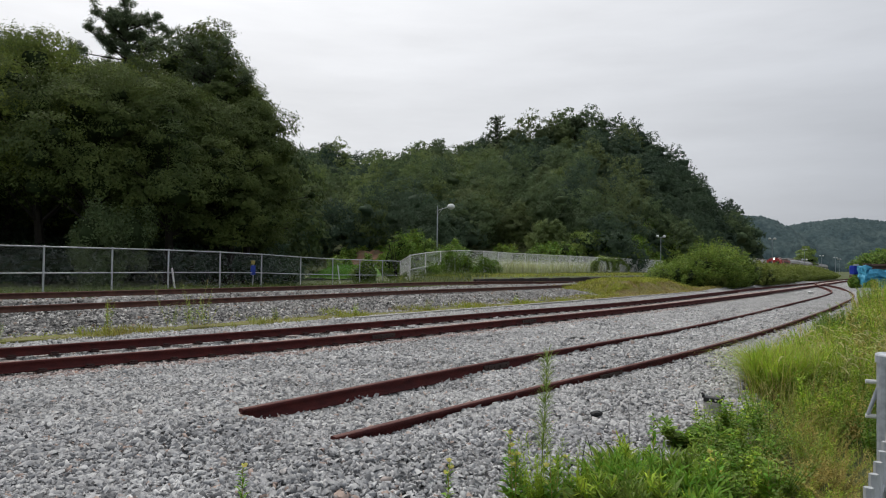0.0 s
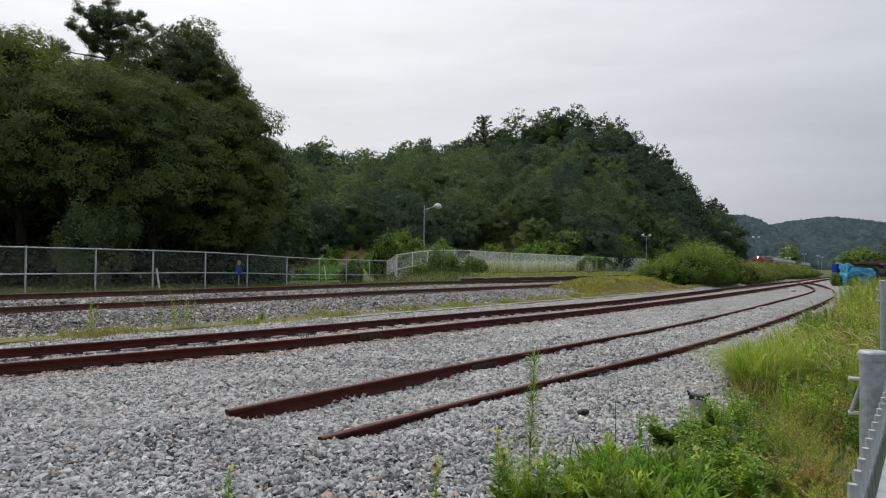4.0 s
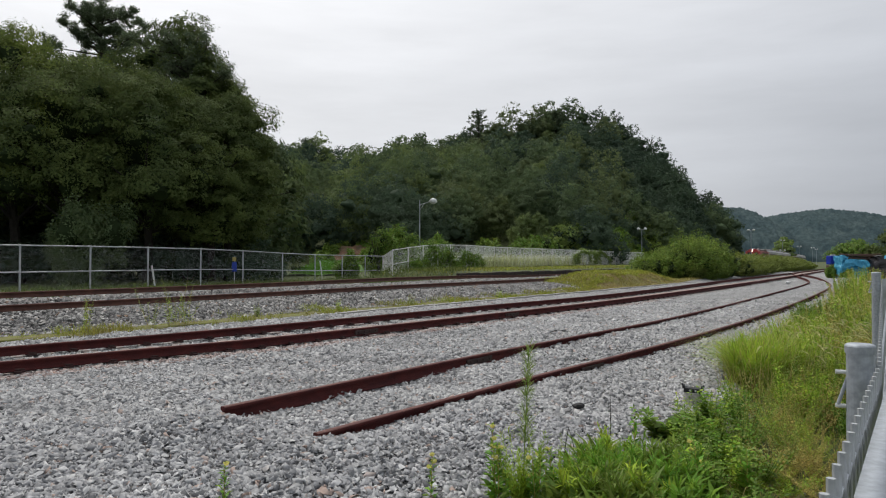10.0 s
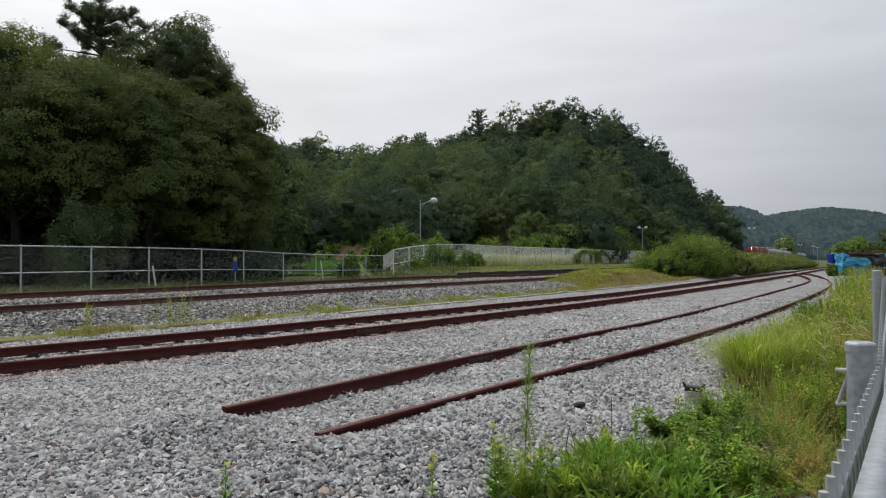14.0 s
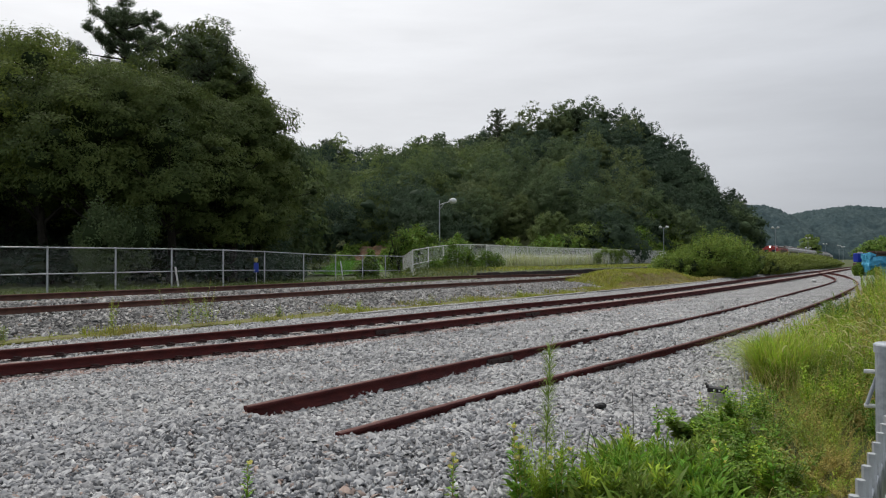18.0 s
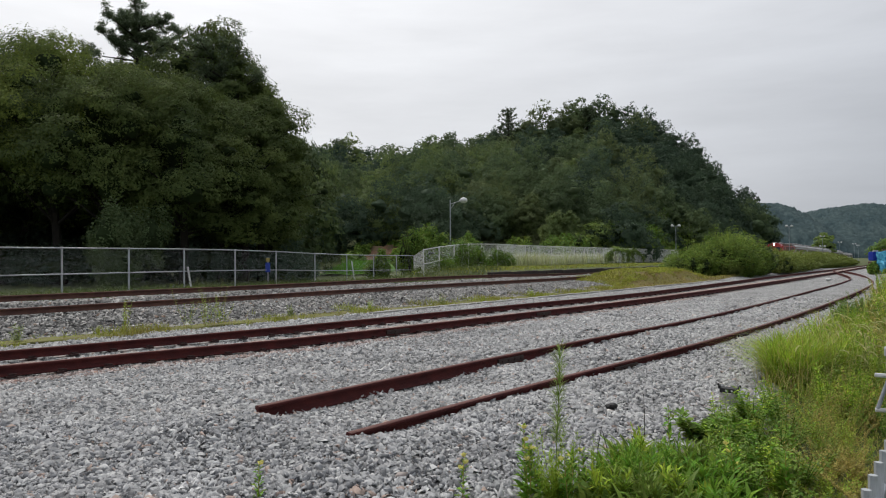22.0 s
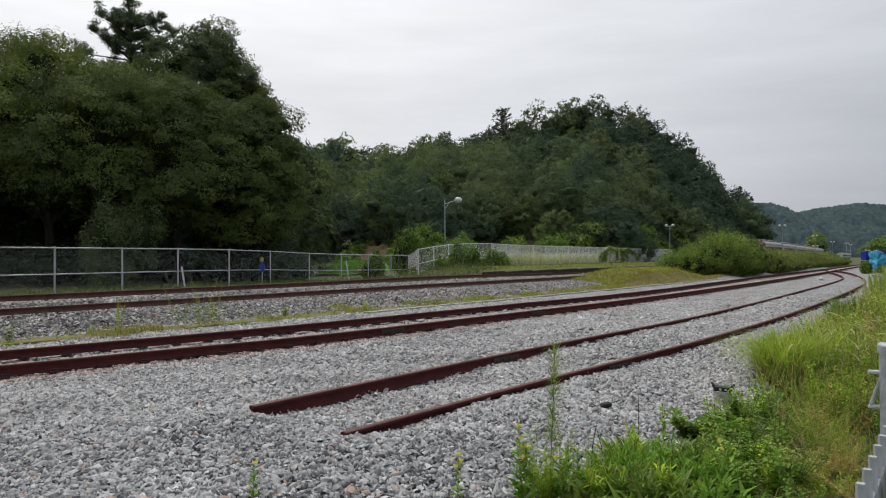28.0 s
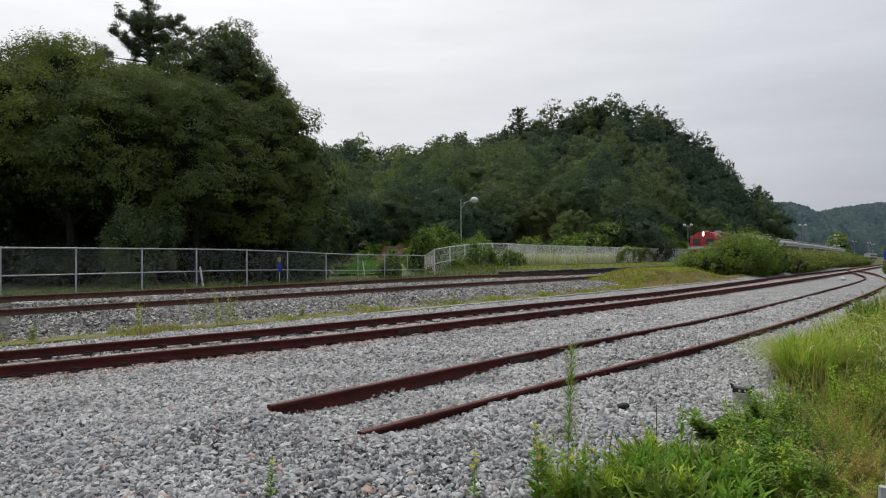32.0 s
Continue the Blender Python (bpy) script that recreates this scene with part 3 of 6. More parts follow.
def clips(parent, path, start, step, count, drop=0.0, side=1):
    """Rail fastenings at even steps on both sides of a rail."""
    s = np.concatenate([[0], np.cumsum(np.linalg.norm(np.diff(path[:, :2], axis=0), axis=1))])
    for k in range(count):
        d = start + k * step
        if d > s[-1] - 0.5:
            break
        p = [np.interp(d, s, path[:, i]) for i in range(3)]
        q = [np.interp(d + 0.1, s, path[:, i]) for i in range(3)]
        a = math.atan2(q[1] - p[1], q[0] - p[0])
        ob = new("rail_clip", ME_CLIP)
        ob.parent = parent
        ob.matrix_local = Matrix.Translation((p[0], p[1], p[2] - 0.004 + drop)) @ Matrix.Rotation(a, 4, "Z")


def clip_mesh():
    b = B()
    box(b, 0, 0, 0, 0.13, 0.26, 0.024)
    for sgn in (-1, 1):
        box(b, 0, sgn * 0.078, 0.024, 0.05, 0.05, 0.03)
        rod(b, (-0.05, sgn * 0.075, 0.035), (0.06, sgn * 0.10, 0.03), 0.011, seg=5)
    me = bpy.data.meshes.new("rail_clip")
    b.to_mesh(me)
    b.free()
    me.materials.append(M_CLIP)
    return me


ME_CLIP = clip_mesh()
ME_SLEEPER = box_mesh("sleeper", 2.4, 0.24, 0.16, M_SLEEPER, 0.02)

siding, sn_path, sf_path = track("short rusted siding track ending in the ballast", S_NEAR, S_FAR, 0.14, M_RUST)
mainline, tn_path, tf_path = track("rust-red yard track with concrete sleepers in pale ballast", T_NEAR, T_FAR, 0.17, M_RUST)
fartrack, fn_path, ff_path = track("brown far track on a raised ballast bank", F_NEAR, F_FAR, 0.5, M_RUST_OLD)
for tr, a, b, cnt in ((siding, sn_path, sf_path, 60), (mainline, tn_path, tf_path, 90)):
    clips(tr, a, 7.0 if tr is siding else 3.0, 0.62, cnt, 0.03 if tr is siding else 0.0)
    clips(tr, b, 6.6 if tr is siding else 2.6, 0.62, cnt, 0.03 if tr is siding else 0.0)
# sleepers of the yard track lie bare between its rails
for k in range(85):
    d = 8.0 + k * 0.62
    i = int(d / 0.5)
    p, q = (tn_path[i] + tf_path[min(i, len(tf_path) - 1)]) / 2, tn_path[i + 1] - tn_path[i]
    ob = new("sleeper", ME_SLEEPER)
    ob.parent = mainline
    ob.matrix_local = pose(p[0], p[1], -0.098, 0, 0, math.degrees(math.atan2(q[1], q[0])) + 90)


# rust-stained ballast between the rails
TV = []
for i in range(6, len(tn_path) - 1):
    d = tn_path[i + 1] - tn_path[i]
    nn = np.array([-d[1], d[0]]) / math.hypot(d[0], d[1])
    for q in (0.12, 0.5, 0.9, 1.34):
        e = tn_path[i, :2] + nn * q
        TV.append((e[0], e[1], float(land(e[0], e[1])) + 0.04 + 0.012 * math.sin(i * 2.3 + q * 9)))
TV = np.array(TV)
ti, tj = np.meshgrid(np.arange(len(TV) // 4 - 1), np.arange(3), indexing="ij")
ti, tj = ti.ravel(), tj.ravel()
tagged(new("ballast_stained", mesh_from("ballast_stained", TV, np.stack([ti * 4 + tj, ti * 4 + tj + 4, ti * 4 + tj + 5, ti * 4 + tj + 1], 1)[:, ::-1], M_BEDPINK, True)), "pinkish rust-stained ballast between the rails", "ballast", kind="structure")


def fishplate(parent, path, d):
    i = int(d / 0.5)
    p, q = path[i], path[i + 1]
    a = math.degrees(math.atan2(q[1] - p[1], q[0] - p[0]))
    b = B()
    for sgn in (-1, 1):
        box(b, 0, sgn * 0.028, 0.066, 0.66, 0.03, 0.085, 0.008)
        for k in (-0.24, -0.08, 0.08, 0.24):
            rod(b, (k, sgn * 0.04, 0.07), (k, sgn * 0.062, 0.07), 0.016, seg=6)
    ob = part("fishplate", b, M_PLATE, parent, "grey bolted joint bar")
    ob.matrix_local = pose(p[0], p[1], p[2], 0, 0, a)


fishplate(siding, sf_path, 4.5)
fishplate(siding, sn_path, 5.0)
fishplate(siding, sn_path, 10.0)
fishplate(mainline, tn_path, 23.5)
fishplate(mainline, tn_path, 29)


# ---- leaves, blades and crowns ----
def leaf_cloud(rng, centres, spread, count, size, up=0.5, flat=1.0, out=None, stiff=1.6, rise=0.0, tri=False):
    """Diamond or three-cornered leaves scattered round many centres; out gives each centre's outward way. Returns vertices and faces."""
    centres = np.asarray(centres)
    pick = rng.integers(0, len(centres), count)
    c = centres[pick] + rng.normal(0, 1, (count, 3)) * np.asarray(spread)
    nrm = rng.normal(0, 1, (count, 3))
    if out is None:
        nrm[:, 2] = np.abs(nrm[:, 2]) + up
    else:
        nrm = nrm * 0.62 + np.asarray(out)[pick] * stiff
        nrm[:, 2] += up * 0.5
    nrm /= np.linalg.norm(nrm, axis=1)[:, None]
    a = np.cross(nrm, rng.normal(0, 1, (count, 3)))
    if rise:
        a = a / (np.linalg.norm(a, axis=1)[:, None] + 1e-9) + np.array([0, 0, rise])
        a = a - nrm * np.sum(a * nrm, axis=1)[:, None]
    a /= np.linalg.norm(a, axis=1)[:, None] + 1e-9
    b = np.cross(nrm, a)
    s = (size * rng.uniform(0.55, 1.3, count))[:, None]
    w = s * rng.uniform(0.4, 0.7, count)[:, None] * flat
    bend = nrm * s * rng.uniform(-0.25, 0.05, count)[:, None]
    if tri:
        v = np.stack([c - a * s * 0.5 - b * w * 0.6, c - a * s * 0.35 + b * w * 0.6, c + a * s * 0.55 + bend], 1).reshape(-1, 3)
        return v, np.arange(count * 3).reshape(-1, 3)
    v = np.stack([c - a * s * 0.5, c + b * w * 0.5 + bend * 0.3, c + a * s * 0.5 + bend, c - b * w * 0.5 + bend * 0.3], 1).reshape(-1, 3)
    return v, np.arange(count * 4).reshape(-1, 4)


def crown_points(rng, blobs, n, inner=0.72):
    """Tuft centres in the outer shell of several ellipsoids (cx, cy, cz, rx, ry, rz), and their outward ways."""
    bl = np.array(blobs)
    w = bl[:, 3] * bl[:, 4] + bl[:, 4] * bl[:, 5] + bl[:, 3] * bl[:, 5]
    k = rng.choice(len(bl), n, p=w / w.sum())
    d = rng.normal(0, 1, (n, 3))
    d /= np.linalg.norm(d, axis=1)[:, None]
    r = rng.uniform(inner, 1.06, n)[:, None]
    return bl[k, :3] + d * bl[k, 3:] * r, d


def lump(rng, c, r, k, material):
    """A rough core so that a crown is not hollow."""
    b = bmesh.new()
    for cx, cy, cz, rx, ry, rz in c:
        g = bmesh.ops.create_icosphere(b, subdivisions=2, radius=1.0)["verts"]
        for v in g:
            v.co *= rng.uniform(0.75, 1.1) * k
            v.co = Vector((cx + v.co.x * rx, cy + v.co.y * ry, cz + v.co.z * rz))
    me = bpy.data.meshes.new("inner_leaves")
    b.to_mesh(me)
    b.free()
    me.materials.append(material)
    return me


def broad_tree(name, label, seed, h, rad, low, count, size, material, m, tufts=420, group="", core=0.5):
    """A broadleaf tree: trunk, limbs that end in domed boughs of leaf sprays, and a core painted dark for shade."""
    rng = np.random.default_rng(seed)
    t = thing(name, label, "tree", m, group)
    n = 54
    q = (np.arange(n) + rng.uniform(0, 1, n)) / n
    az = np.arange(n) * 2.4 + rng.normal(0, 0.35, n)
    reach = rad * np.sin(math.pi * (0.16 + 0.78 * q)) ** 0.8 * (1.04 - 0.22 * q) * rng.uniform(0.62, 1.08, n)
    reach[q > 0.93] *= 0.4
    ends = np.stack([np.cos(az) * reach, np.sin(az) * reach, low + (h - low) * (0.04 + 0.90 * q) + rng.normal(0, 0.25, n)], 1)
    br = rad * rng.uniform(0.24, 0.42, n) * (1.08 - 0.3 * q)
    boughs = np.column_stack([ends, br, br, br * rng.uniform(0.65, 0.95, n)])
    b = bmesh.new()
    top = h * 0.86
    bend = rng.normal(0, 0.10, (6, 2)) * rad * 0.4
    axis = [Vector((bend[k][0] * (k > 0), bend[k][1] * (k > 0), -0.3 + (top + 0.3) * k / 5)) for k in range(6)]
    r0 = 0.17 + rad * 0.03
    for k in range(5):
        rod(b, axis[k], axis[k + 1], r0 * (1 - 0.17 * k), r0 * (0.83 - 0.17 * k), 8)
    for k in range(0, n, 2):
        e = Vector(ends[k])
        z = max(0.25 * h, min(top * 0.98, e.z - reach[k] * rng.uniform(0.35, 0.8)))
        i = min(4, int(5 * z / top))
        s0 = axis[i].lerp(axis[i + 1], 5 * z / top - i)
        mid = s0.lerp(e, 0.55) + Vector((0, 0, 0.10 * reach[k]))
        rod(b, s0, mid, r0 * 0.32, r0 * 0.2, 5)
        rod(b, mid, e, r0 * 0.2, r0 * 0.06, 5)
    part("trunk", b, M_BARK, t)
    k = rng.choice(n, tufts, p=br ** 2 / np.sum(br ** 2))
    d = rng.normal(0, 1, (tufts, 3))
    d[:, 2] = np.abs(d[:, 2] + 0.35) - 0.25
    d /= np.linalg.norm(d, axis=1)[:, None]
    pts = boughs[k, :3] + d * boughs[k, 3:] * rng.uniform(0.72, 1.1, tufts)[:, None]
    out = d * 0.8 + ends[k] * np.array([1, 1, 0]) / (np.linalg.norm(ends[k][:, :2], axis=1)[:, None] + 0.3) * 0.35
    sp = rad * 0.042
    cr = part("crown", mesh_from("crown", *leaf_cloud(rng, pts, (sp, sp, sp * 0.55), count, size, 1.1, 1.15, out, 2.3, 0.0, True), material), material, t)
    part("inner_leaves", lump(rng, [bo * np.array([0.88, 0.88, 1, 0.78, 0.78, 0.78]) for bo, f in zip(boughs, q) if f < 0.86][::2] + [(0, 0, low + (h - low) * f, rad * 0.8, rad * 0.8, (h - low) * 0.3) for f in (0.3, 0.55)], rad, core, M_CORE_SHADE), M_CORE_SHADE, cr)
    return t


def pine_tree(name, label, seed, h, rad, low, count, m, group="", boughs=34, needle=0.20):
    """A red pine: bare trunk, level boughs that fork into brushes of needles, with sky between."""
    rng = np.random.default_rng(seed)
    t = thing(name, label, "tree", m, group)
    b = bmesh.new()
    rod(b, (0, 0, -0.3), (0.2, 0, h * 0.55), 0.26, 0.18, 9)
    rod(b, (0.2, 0, h * 0.55), (0.0, 0.1, h - 0.3), 0.18, 0.04, 8)
    tips, outs = [], []
    for k in range(boughs):
        q = (k + rng.uniform(0, 1)) / boughs
        z = low + (h - 0.5 - low) * q
        a = k * 2.4 + rng.uniform(-0.4, 0.4)
        r = rad * (0.35 + 0.68 * math.sin(math.pi * (0.16 + 0.78 * q))) * rng.uniform(0.35, 1.12)
        e = np.array([math.cos(a) * r, math.sin(a) * r, z + r * rng.uniform(-0.08, 0.42)])
        s0 = np.array([0.1, 0, z - rng.uniform(0.1, 1.0)])
        rod(b, s0, e, 0.075, 0.02, 5)
        for j in range(9):
            f = rng.uniform(0.35, 1.0) if j > 1 else 1.0
            c = s0 + (e - s0) * f
            side = rng.normal(0, 1, 3) * np.array([1, 1, 0.6])
            side = side / np.linalg.norm(side) * rad * 0.17 * rng.uniform(0.4, 1.2) + np.array([0, 0, rng.uniform(0.05, 0.35)])
            rod(b, c, c + side, 0.02, 0.008, 4)
            for w in (0.45, 0.75, 1.0):
                tips.append(c + side * w)
                outs.append(side / np.linalg.norm(side) * 0.8 + np.array([0, 0, 0.6]))
    part("trunk", b, M_BARK, t)
    sp = rad * 0.030 + 0.03
    v, f = leaf_cloud(rng, np.array(tips), (sp, sp, sp * 0.6), count, needle, 0.5, 0.42, None, 1.6, 0.5, True)
    part("crown", mesh_from("crown", v, f, M_PINE), M_PINE, t)
    return t


def on_land(x, y, dz=0.0, rz=0.0):
    return pose(x, y, float(land(np.float64(x), np.float64(y))) + dz, 0, 0, rz)


# ---- the wood behind the fence ----
# the last five, mostly unseen, are added to keep skylight out of the wood
WOOD = [(-26, 40, 15.0, 4.8, 3.6), (-22, 38.5, 12.9, 4.4, 3.0), (-17.6, 39.5, 12.4, 4.0, 1.4), (-14.7, 42.0, 11.4, 3.1, 0.6), (-30.5, 44, 16.4, 5.2, 1.5), (-24.6, 46, 14.6, 4.8, 2),
        (-18.8, 47.5, 18.3, 4.6, 3), (-16.4, 45.8, 14.6, 3.2, 2), (-33, 37, 15.0, 5.0, 1.0), (-14.4, 44.0, 12.4, 2.8, 0.6), (-21.5, 52, 18.6, 4.6, 4), (-27, 52, 16.0, 5, 2), (-34, 49, 18, 5.5, 2), (-38, 43, 18, 5.5, 2), (-33, 60, 15, 6, 0.5), (-25, 61, 15, 6, 0.5), (-18, 59, 13, 5, 0.3), (-41, 55, 17, 6, 0.5), (-45, 40, 16, 6, 0.5)]
for k, (x, y, h, r, low) in enumerate(WOOD):
    low = low + 1.5 if y < 49 else low
    count, size = (66000, 0.125) if y < 44.5 else (44000, 0.185) if y < 48.5 else (22000, 0.26) if y < 56 else (7000, 0.5)
    if x < -0.74 * y:
        count, size = 5000, 0.45
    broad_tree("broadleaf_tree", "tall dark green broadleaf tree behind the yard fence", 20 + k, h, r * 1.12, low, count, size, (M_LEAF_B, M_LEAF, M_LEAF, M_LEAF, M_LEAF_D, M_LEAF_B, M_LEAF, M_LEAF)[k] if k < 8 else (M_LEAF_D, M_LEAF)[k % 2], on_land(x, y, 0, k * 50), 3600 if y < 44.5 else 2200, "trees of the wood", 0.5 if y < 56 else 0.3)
pine_tree("pine_tree", "tall pine rising over the broadleaf wood", 5, 21.9, 4.4, 13.8, 80000, on_land(-28.0, 54), "trees of the wood", 46, 0.23)
pine_tree("pine_tree", "pine with outstretched boughs at the wood's edge", 6, 16.9, 4.3, 9.8, 34000, on_land(-18.0, 46.4), "trees of the wood")


def shrub(name, label, seed, m, rx, ry, h, count, size, material, twigs=0, group=""):
    """A bush of tufts down to the ground, with a few stems and long shoots."""
    rng = np.random.default_rng(seed)
    t = thing(name, label, "bush", m, group)
    blobs = []
    for k in range(9):
        a = rng.uniform(0, 2 * math.pi)
        q = rng.uniform(0.2, 0.75)
        blobs.append((math.cos(a) * rx * q, math.sin(a) * ry * q, h * rng.uniform(0.25, 0.62), rx * 0.42, ry * 0.42, h * 0.34))
    b = bmesh.new()
    for k in range(7):
        a = rng.uniform(0, 2 * math.pi)
        rod(b, (0.2 * math.cos(a), 0.2 * math.sin(a), -0.1), (rx * 0.5 * math.cos(a), ry * 0.5 * math.sin(a), h * 0.7), 0.035, 0.012, 5)
    pts, out = crown_points(rng, blobs, 190, 0.8)
    for k in range(twigs):
        p = pts[rng.integers(0, len(pts))]
        if p[2] > h * 0.55:
            e = p + np.array([rng.normal(0, 0.15), rng.normal(0, 0.15), rng.uniform(0.25, 0.6)])
            rod(b, p, e, 0.012, 0.004, 4)
            pts = np.vstack([pts, [p + (e - p) * f for f in (0.4, 0.7, 1.0)]])
            out = np.vstack([out, [out[0] * 0 + (0, 0, 0.3)] * 3])
    me = bpy.data.meshes.new("stems")
    b.to_mesh(me)
    b.free()
    me.materials.append(M_BARK)
    tagged(part("stem", me, M_BARK, t), kind="stuff")
    pts[:, 2] = np.maximum(pts[:, 2], 0.1)
    cr = part("foliage", mesh_from("foliage", *leaf_cloud(rng, pts, (rx * 0.08, ry * 0.08, h * 0.06), int(count * 1.5), size * 0.85, 0.9, 1.1, out, 0.9, 0.0, True), material), material, t)
    # solid core, its colour darkened to stand for shade among the leaves
    part("inner_leaves", lump(rng, blobs, 1, 0.6, M_CORE_SHADE), M_CORE_SHADE, cr)
    return t


# undergrowth takes the dark hill leaf, painting in the deep shade under the trees
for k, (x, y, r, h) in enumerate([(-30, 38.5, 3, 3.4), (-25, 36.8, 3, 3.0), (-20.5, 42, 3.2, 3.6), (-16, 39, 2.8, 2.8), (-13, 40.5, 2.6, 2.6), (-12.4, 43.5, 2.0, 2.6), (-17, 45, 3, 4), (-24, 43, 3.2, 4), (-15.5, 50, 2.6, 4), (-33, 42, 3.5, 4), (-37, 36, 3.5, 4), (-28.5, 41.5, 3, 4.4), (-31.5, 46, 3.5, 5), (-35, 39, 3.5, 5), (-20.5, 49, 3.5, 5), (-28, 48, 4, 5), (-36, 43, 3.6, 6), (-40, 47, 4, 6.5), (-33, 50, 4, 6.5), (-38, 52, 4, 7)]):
    shrub("undergrowth_bush", "undergrowth bush of the wood, leaves coloured dark for its shade", 110 + k, on_land(x, y + 2.5), r, r, h * 0.85, 2600, 0.24, M_HILL_B, 2, "undergrowth of the wood")
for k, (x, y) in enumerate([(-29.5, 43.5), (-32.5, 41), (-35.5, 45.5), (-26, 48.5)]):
    shrub("undergrowth_bush", "undergrowth bush of the wood, leaves coloured dark for its shade", 140 + k, on_land(x, y), 2.8, 2.8, 3.8, 2200, 0.26, M_HILL_B, 2, "undergrowth of the wood")
shrub("bush", "pale green bush under the trees beside the fence", 40, on_land(-18.6, 34.5, 0.0), 2.3, 2.0, 4.5, 20000, 0.15, M_PALEBUSH)
# the big bush beside the yard track and the hedge that follows it
def shoot_bush(label, seed, m, rx, ry, h, shoots, count, size, material, name="bush", group="trackside bushes", wild=0.3):
    """A shaggy bush of many upright shoots, leafy to the tip, round a heart painted as dark as shade."""
    rng = np.random.default_rng(seed)
    t = thing(name, label, "bush", m, group)
    b, pts = bmesh.new(), []
    for k in range(shoots):
        a, q = rng.uniform(0, 2 * math.pi), math.sqrt(rng.uniform(0, 1))
        top = h * (1 - 0.72 * q ** 2.6) * rng.uniform(0.72, 1.0) + (rng.uniform(0, wild) if rng.uniform() < 0.3 else 0)
        p0 = np.array([math.cos(a) * rx * q * 0.7, math.sin(a) * ry * q * 0.7, 0.0])
        p1 = np.array([math.cos(a) * rx * q * 0.96, math.sin(a) * ry * q * 0.96, top * 0.65])
        p2 = p1 + np.array([math.cos(a) * q * 0.10 * h + rng.normal(0, 0.07), math.sin(a) * q * 0.10 * h + rng.normal(0, 0.07), top * 0.35])
        if k % 3 == 0:
            rod(b, p0, p1, 0.018, 0.010, 4)
            rod(b, p1, p2, 0.010, 0.004, 4)
        for f in np.linspace(0.15, 1, 7):
            pts.append(p0 + (p1 - p0) * f)
        for f in np.linspace(0.1, 1, 7):
            pts.append(p1 + (p2 - p1) * f)
    tagged(part("stem", b, M_BARK, t), kind="stuff")
    cr = part("foliage", mesh_from("foliage", *leaf_cloud(rng, np.array(pts), (0.055 * rx, 0.055 * ry, 0.04), count, size, 0.3, 0.75, None, 1.6, 0.9, True), material), material, t)
    part("inner_leaves", lump(rng, [(0, 0, h * 0.36, rx * 0.72, ry * 0.72, h * 0.4), (rx * 0.35, 0, h * 0.28, rx * 0.5, ry * 0.6, h * 0.3), (-rx * 0.35, 0, h * 0.28, rx * 0.5, ry * 0.6, h * 0.3)], 1, 0.95, M_CORE_SHADE), M_CORE_SHADE, cr)
    return t


shoot_bush("low spreading bush beside the yard track", 44, on_land(15.3, 49.2), 2.2, 1.9, 2.0, 150, 15000, 0.13, M_BUSH)
shoot_bush("large shaggy green bush with upright shoots", 41, on_land(18.1, 50.3), 2.5, 2.3, 3.4, 310, 38000, 0.125, M_BUSH, wild=0.7)
shoot_bush("large shaggy green bush with upright shoots", 42, on_land(20.3, 52.4), 2.0, 2.1, 3.25, 240, 30000, 0.125, M_BUSH, wild=0.5)
for k, (x, y) in enumerate([(17.5, 48.9), (19.5, 51.2)]):
    shoot_bush("low leafy skirt bush at the ballast shoulder", 45 + k, on_land(x, y), 1.35, 1.2, 1.5, 110, 9000, 0.125, M_LEAF_B)
shoot_bush("dark green bush beside the yard track", 43, on_land(21.95, 54.2), 1.25, 1.6, 2.95, 200, 22000, 0.14, M_LEAF_D)
hedge = spline([(24.6, 57.2), (34.0, 72.5), (43.5, 87.0), (52.5, 101.0), (60.0, 112.5)], 2.5)
for k, (x, y) in enumerate(hedge):
    shoot_bush("yellowish green hedge bush along the yard track", 50 + k, on_land(x, y, -0.05), 1.75, 1.9, float(np.interp(k, (0, 5, 8, 13, 19, 26), (2.1, 2.16, 2.1, 1.93, 1.83, 1.18))) + 0.07 * math.sin(k * 1.9), 90, int(9000 - 5000 * k / len(hedge)), 0.14 + 0.08 * k / len(hedge), M_HEDGE, "hedge_bush", "hedge along the track", 0.1)
for k, (x, y, r, h) in enumerate([(-4.7, 49.4, 1.7, 3.7), (-3.6, 51.0, 1.6, 3.3), (-0.9, 55.5, 1.6, 2.6), (-7.2, 49.0, 1.1, 1.7), (-2.6, 49.0, 1.3, 1.6), (-1.2, 52.0, 1.4, 1.8)]):
    shrub("vine_bush", "bright green shrub grown through the fence", 70 + k, on_land(x, y), r, r * 0.9, h, 6500 if r > 1 else 4500, 0.17 if r > 1 else 0.12, M_VINE, 10, "shrubs at the fence corner")
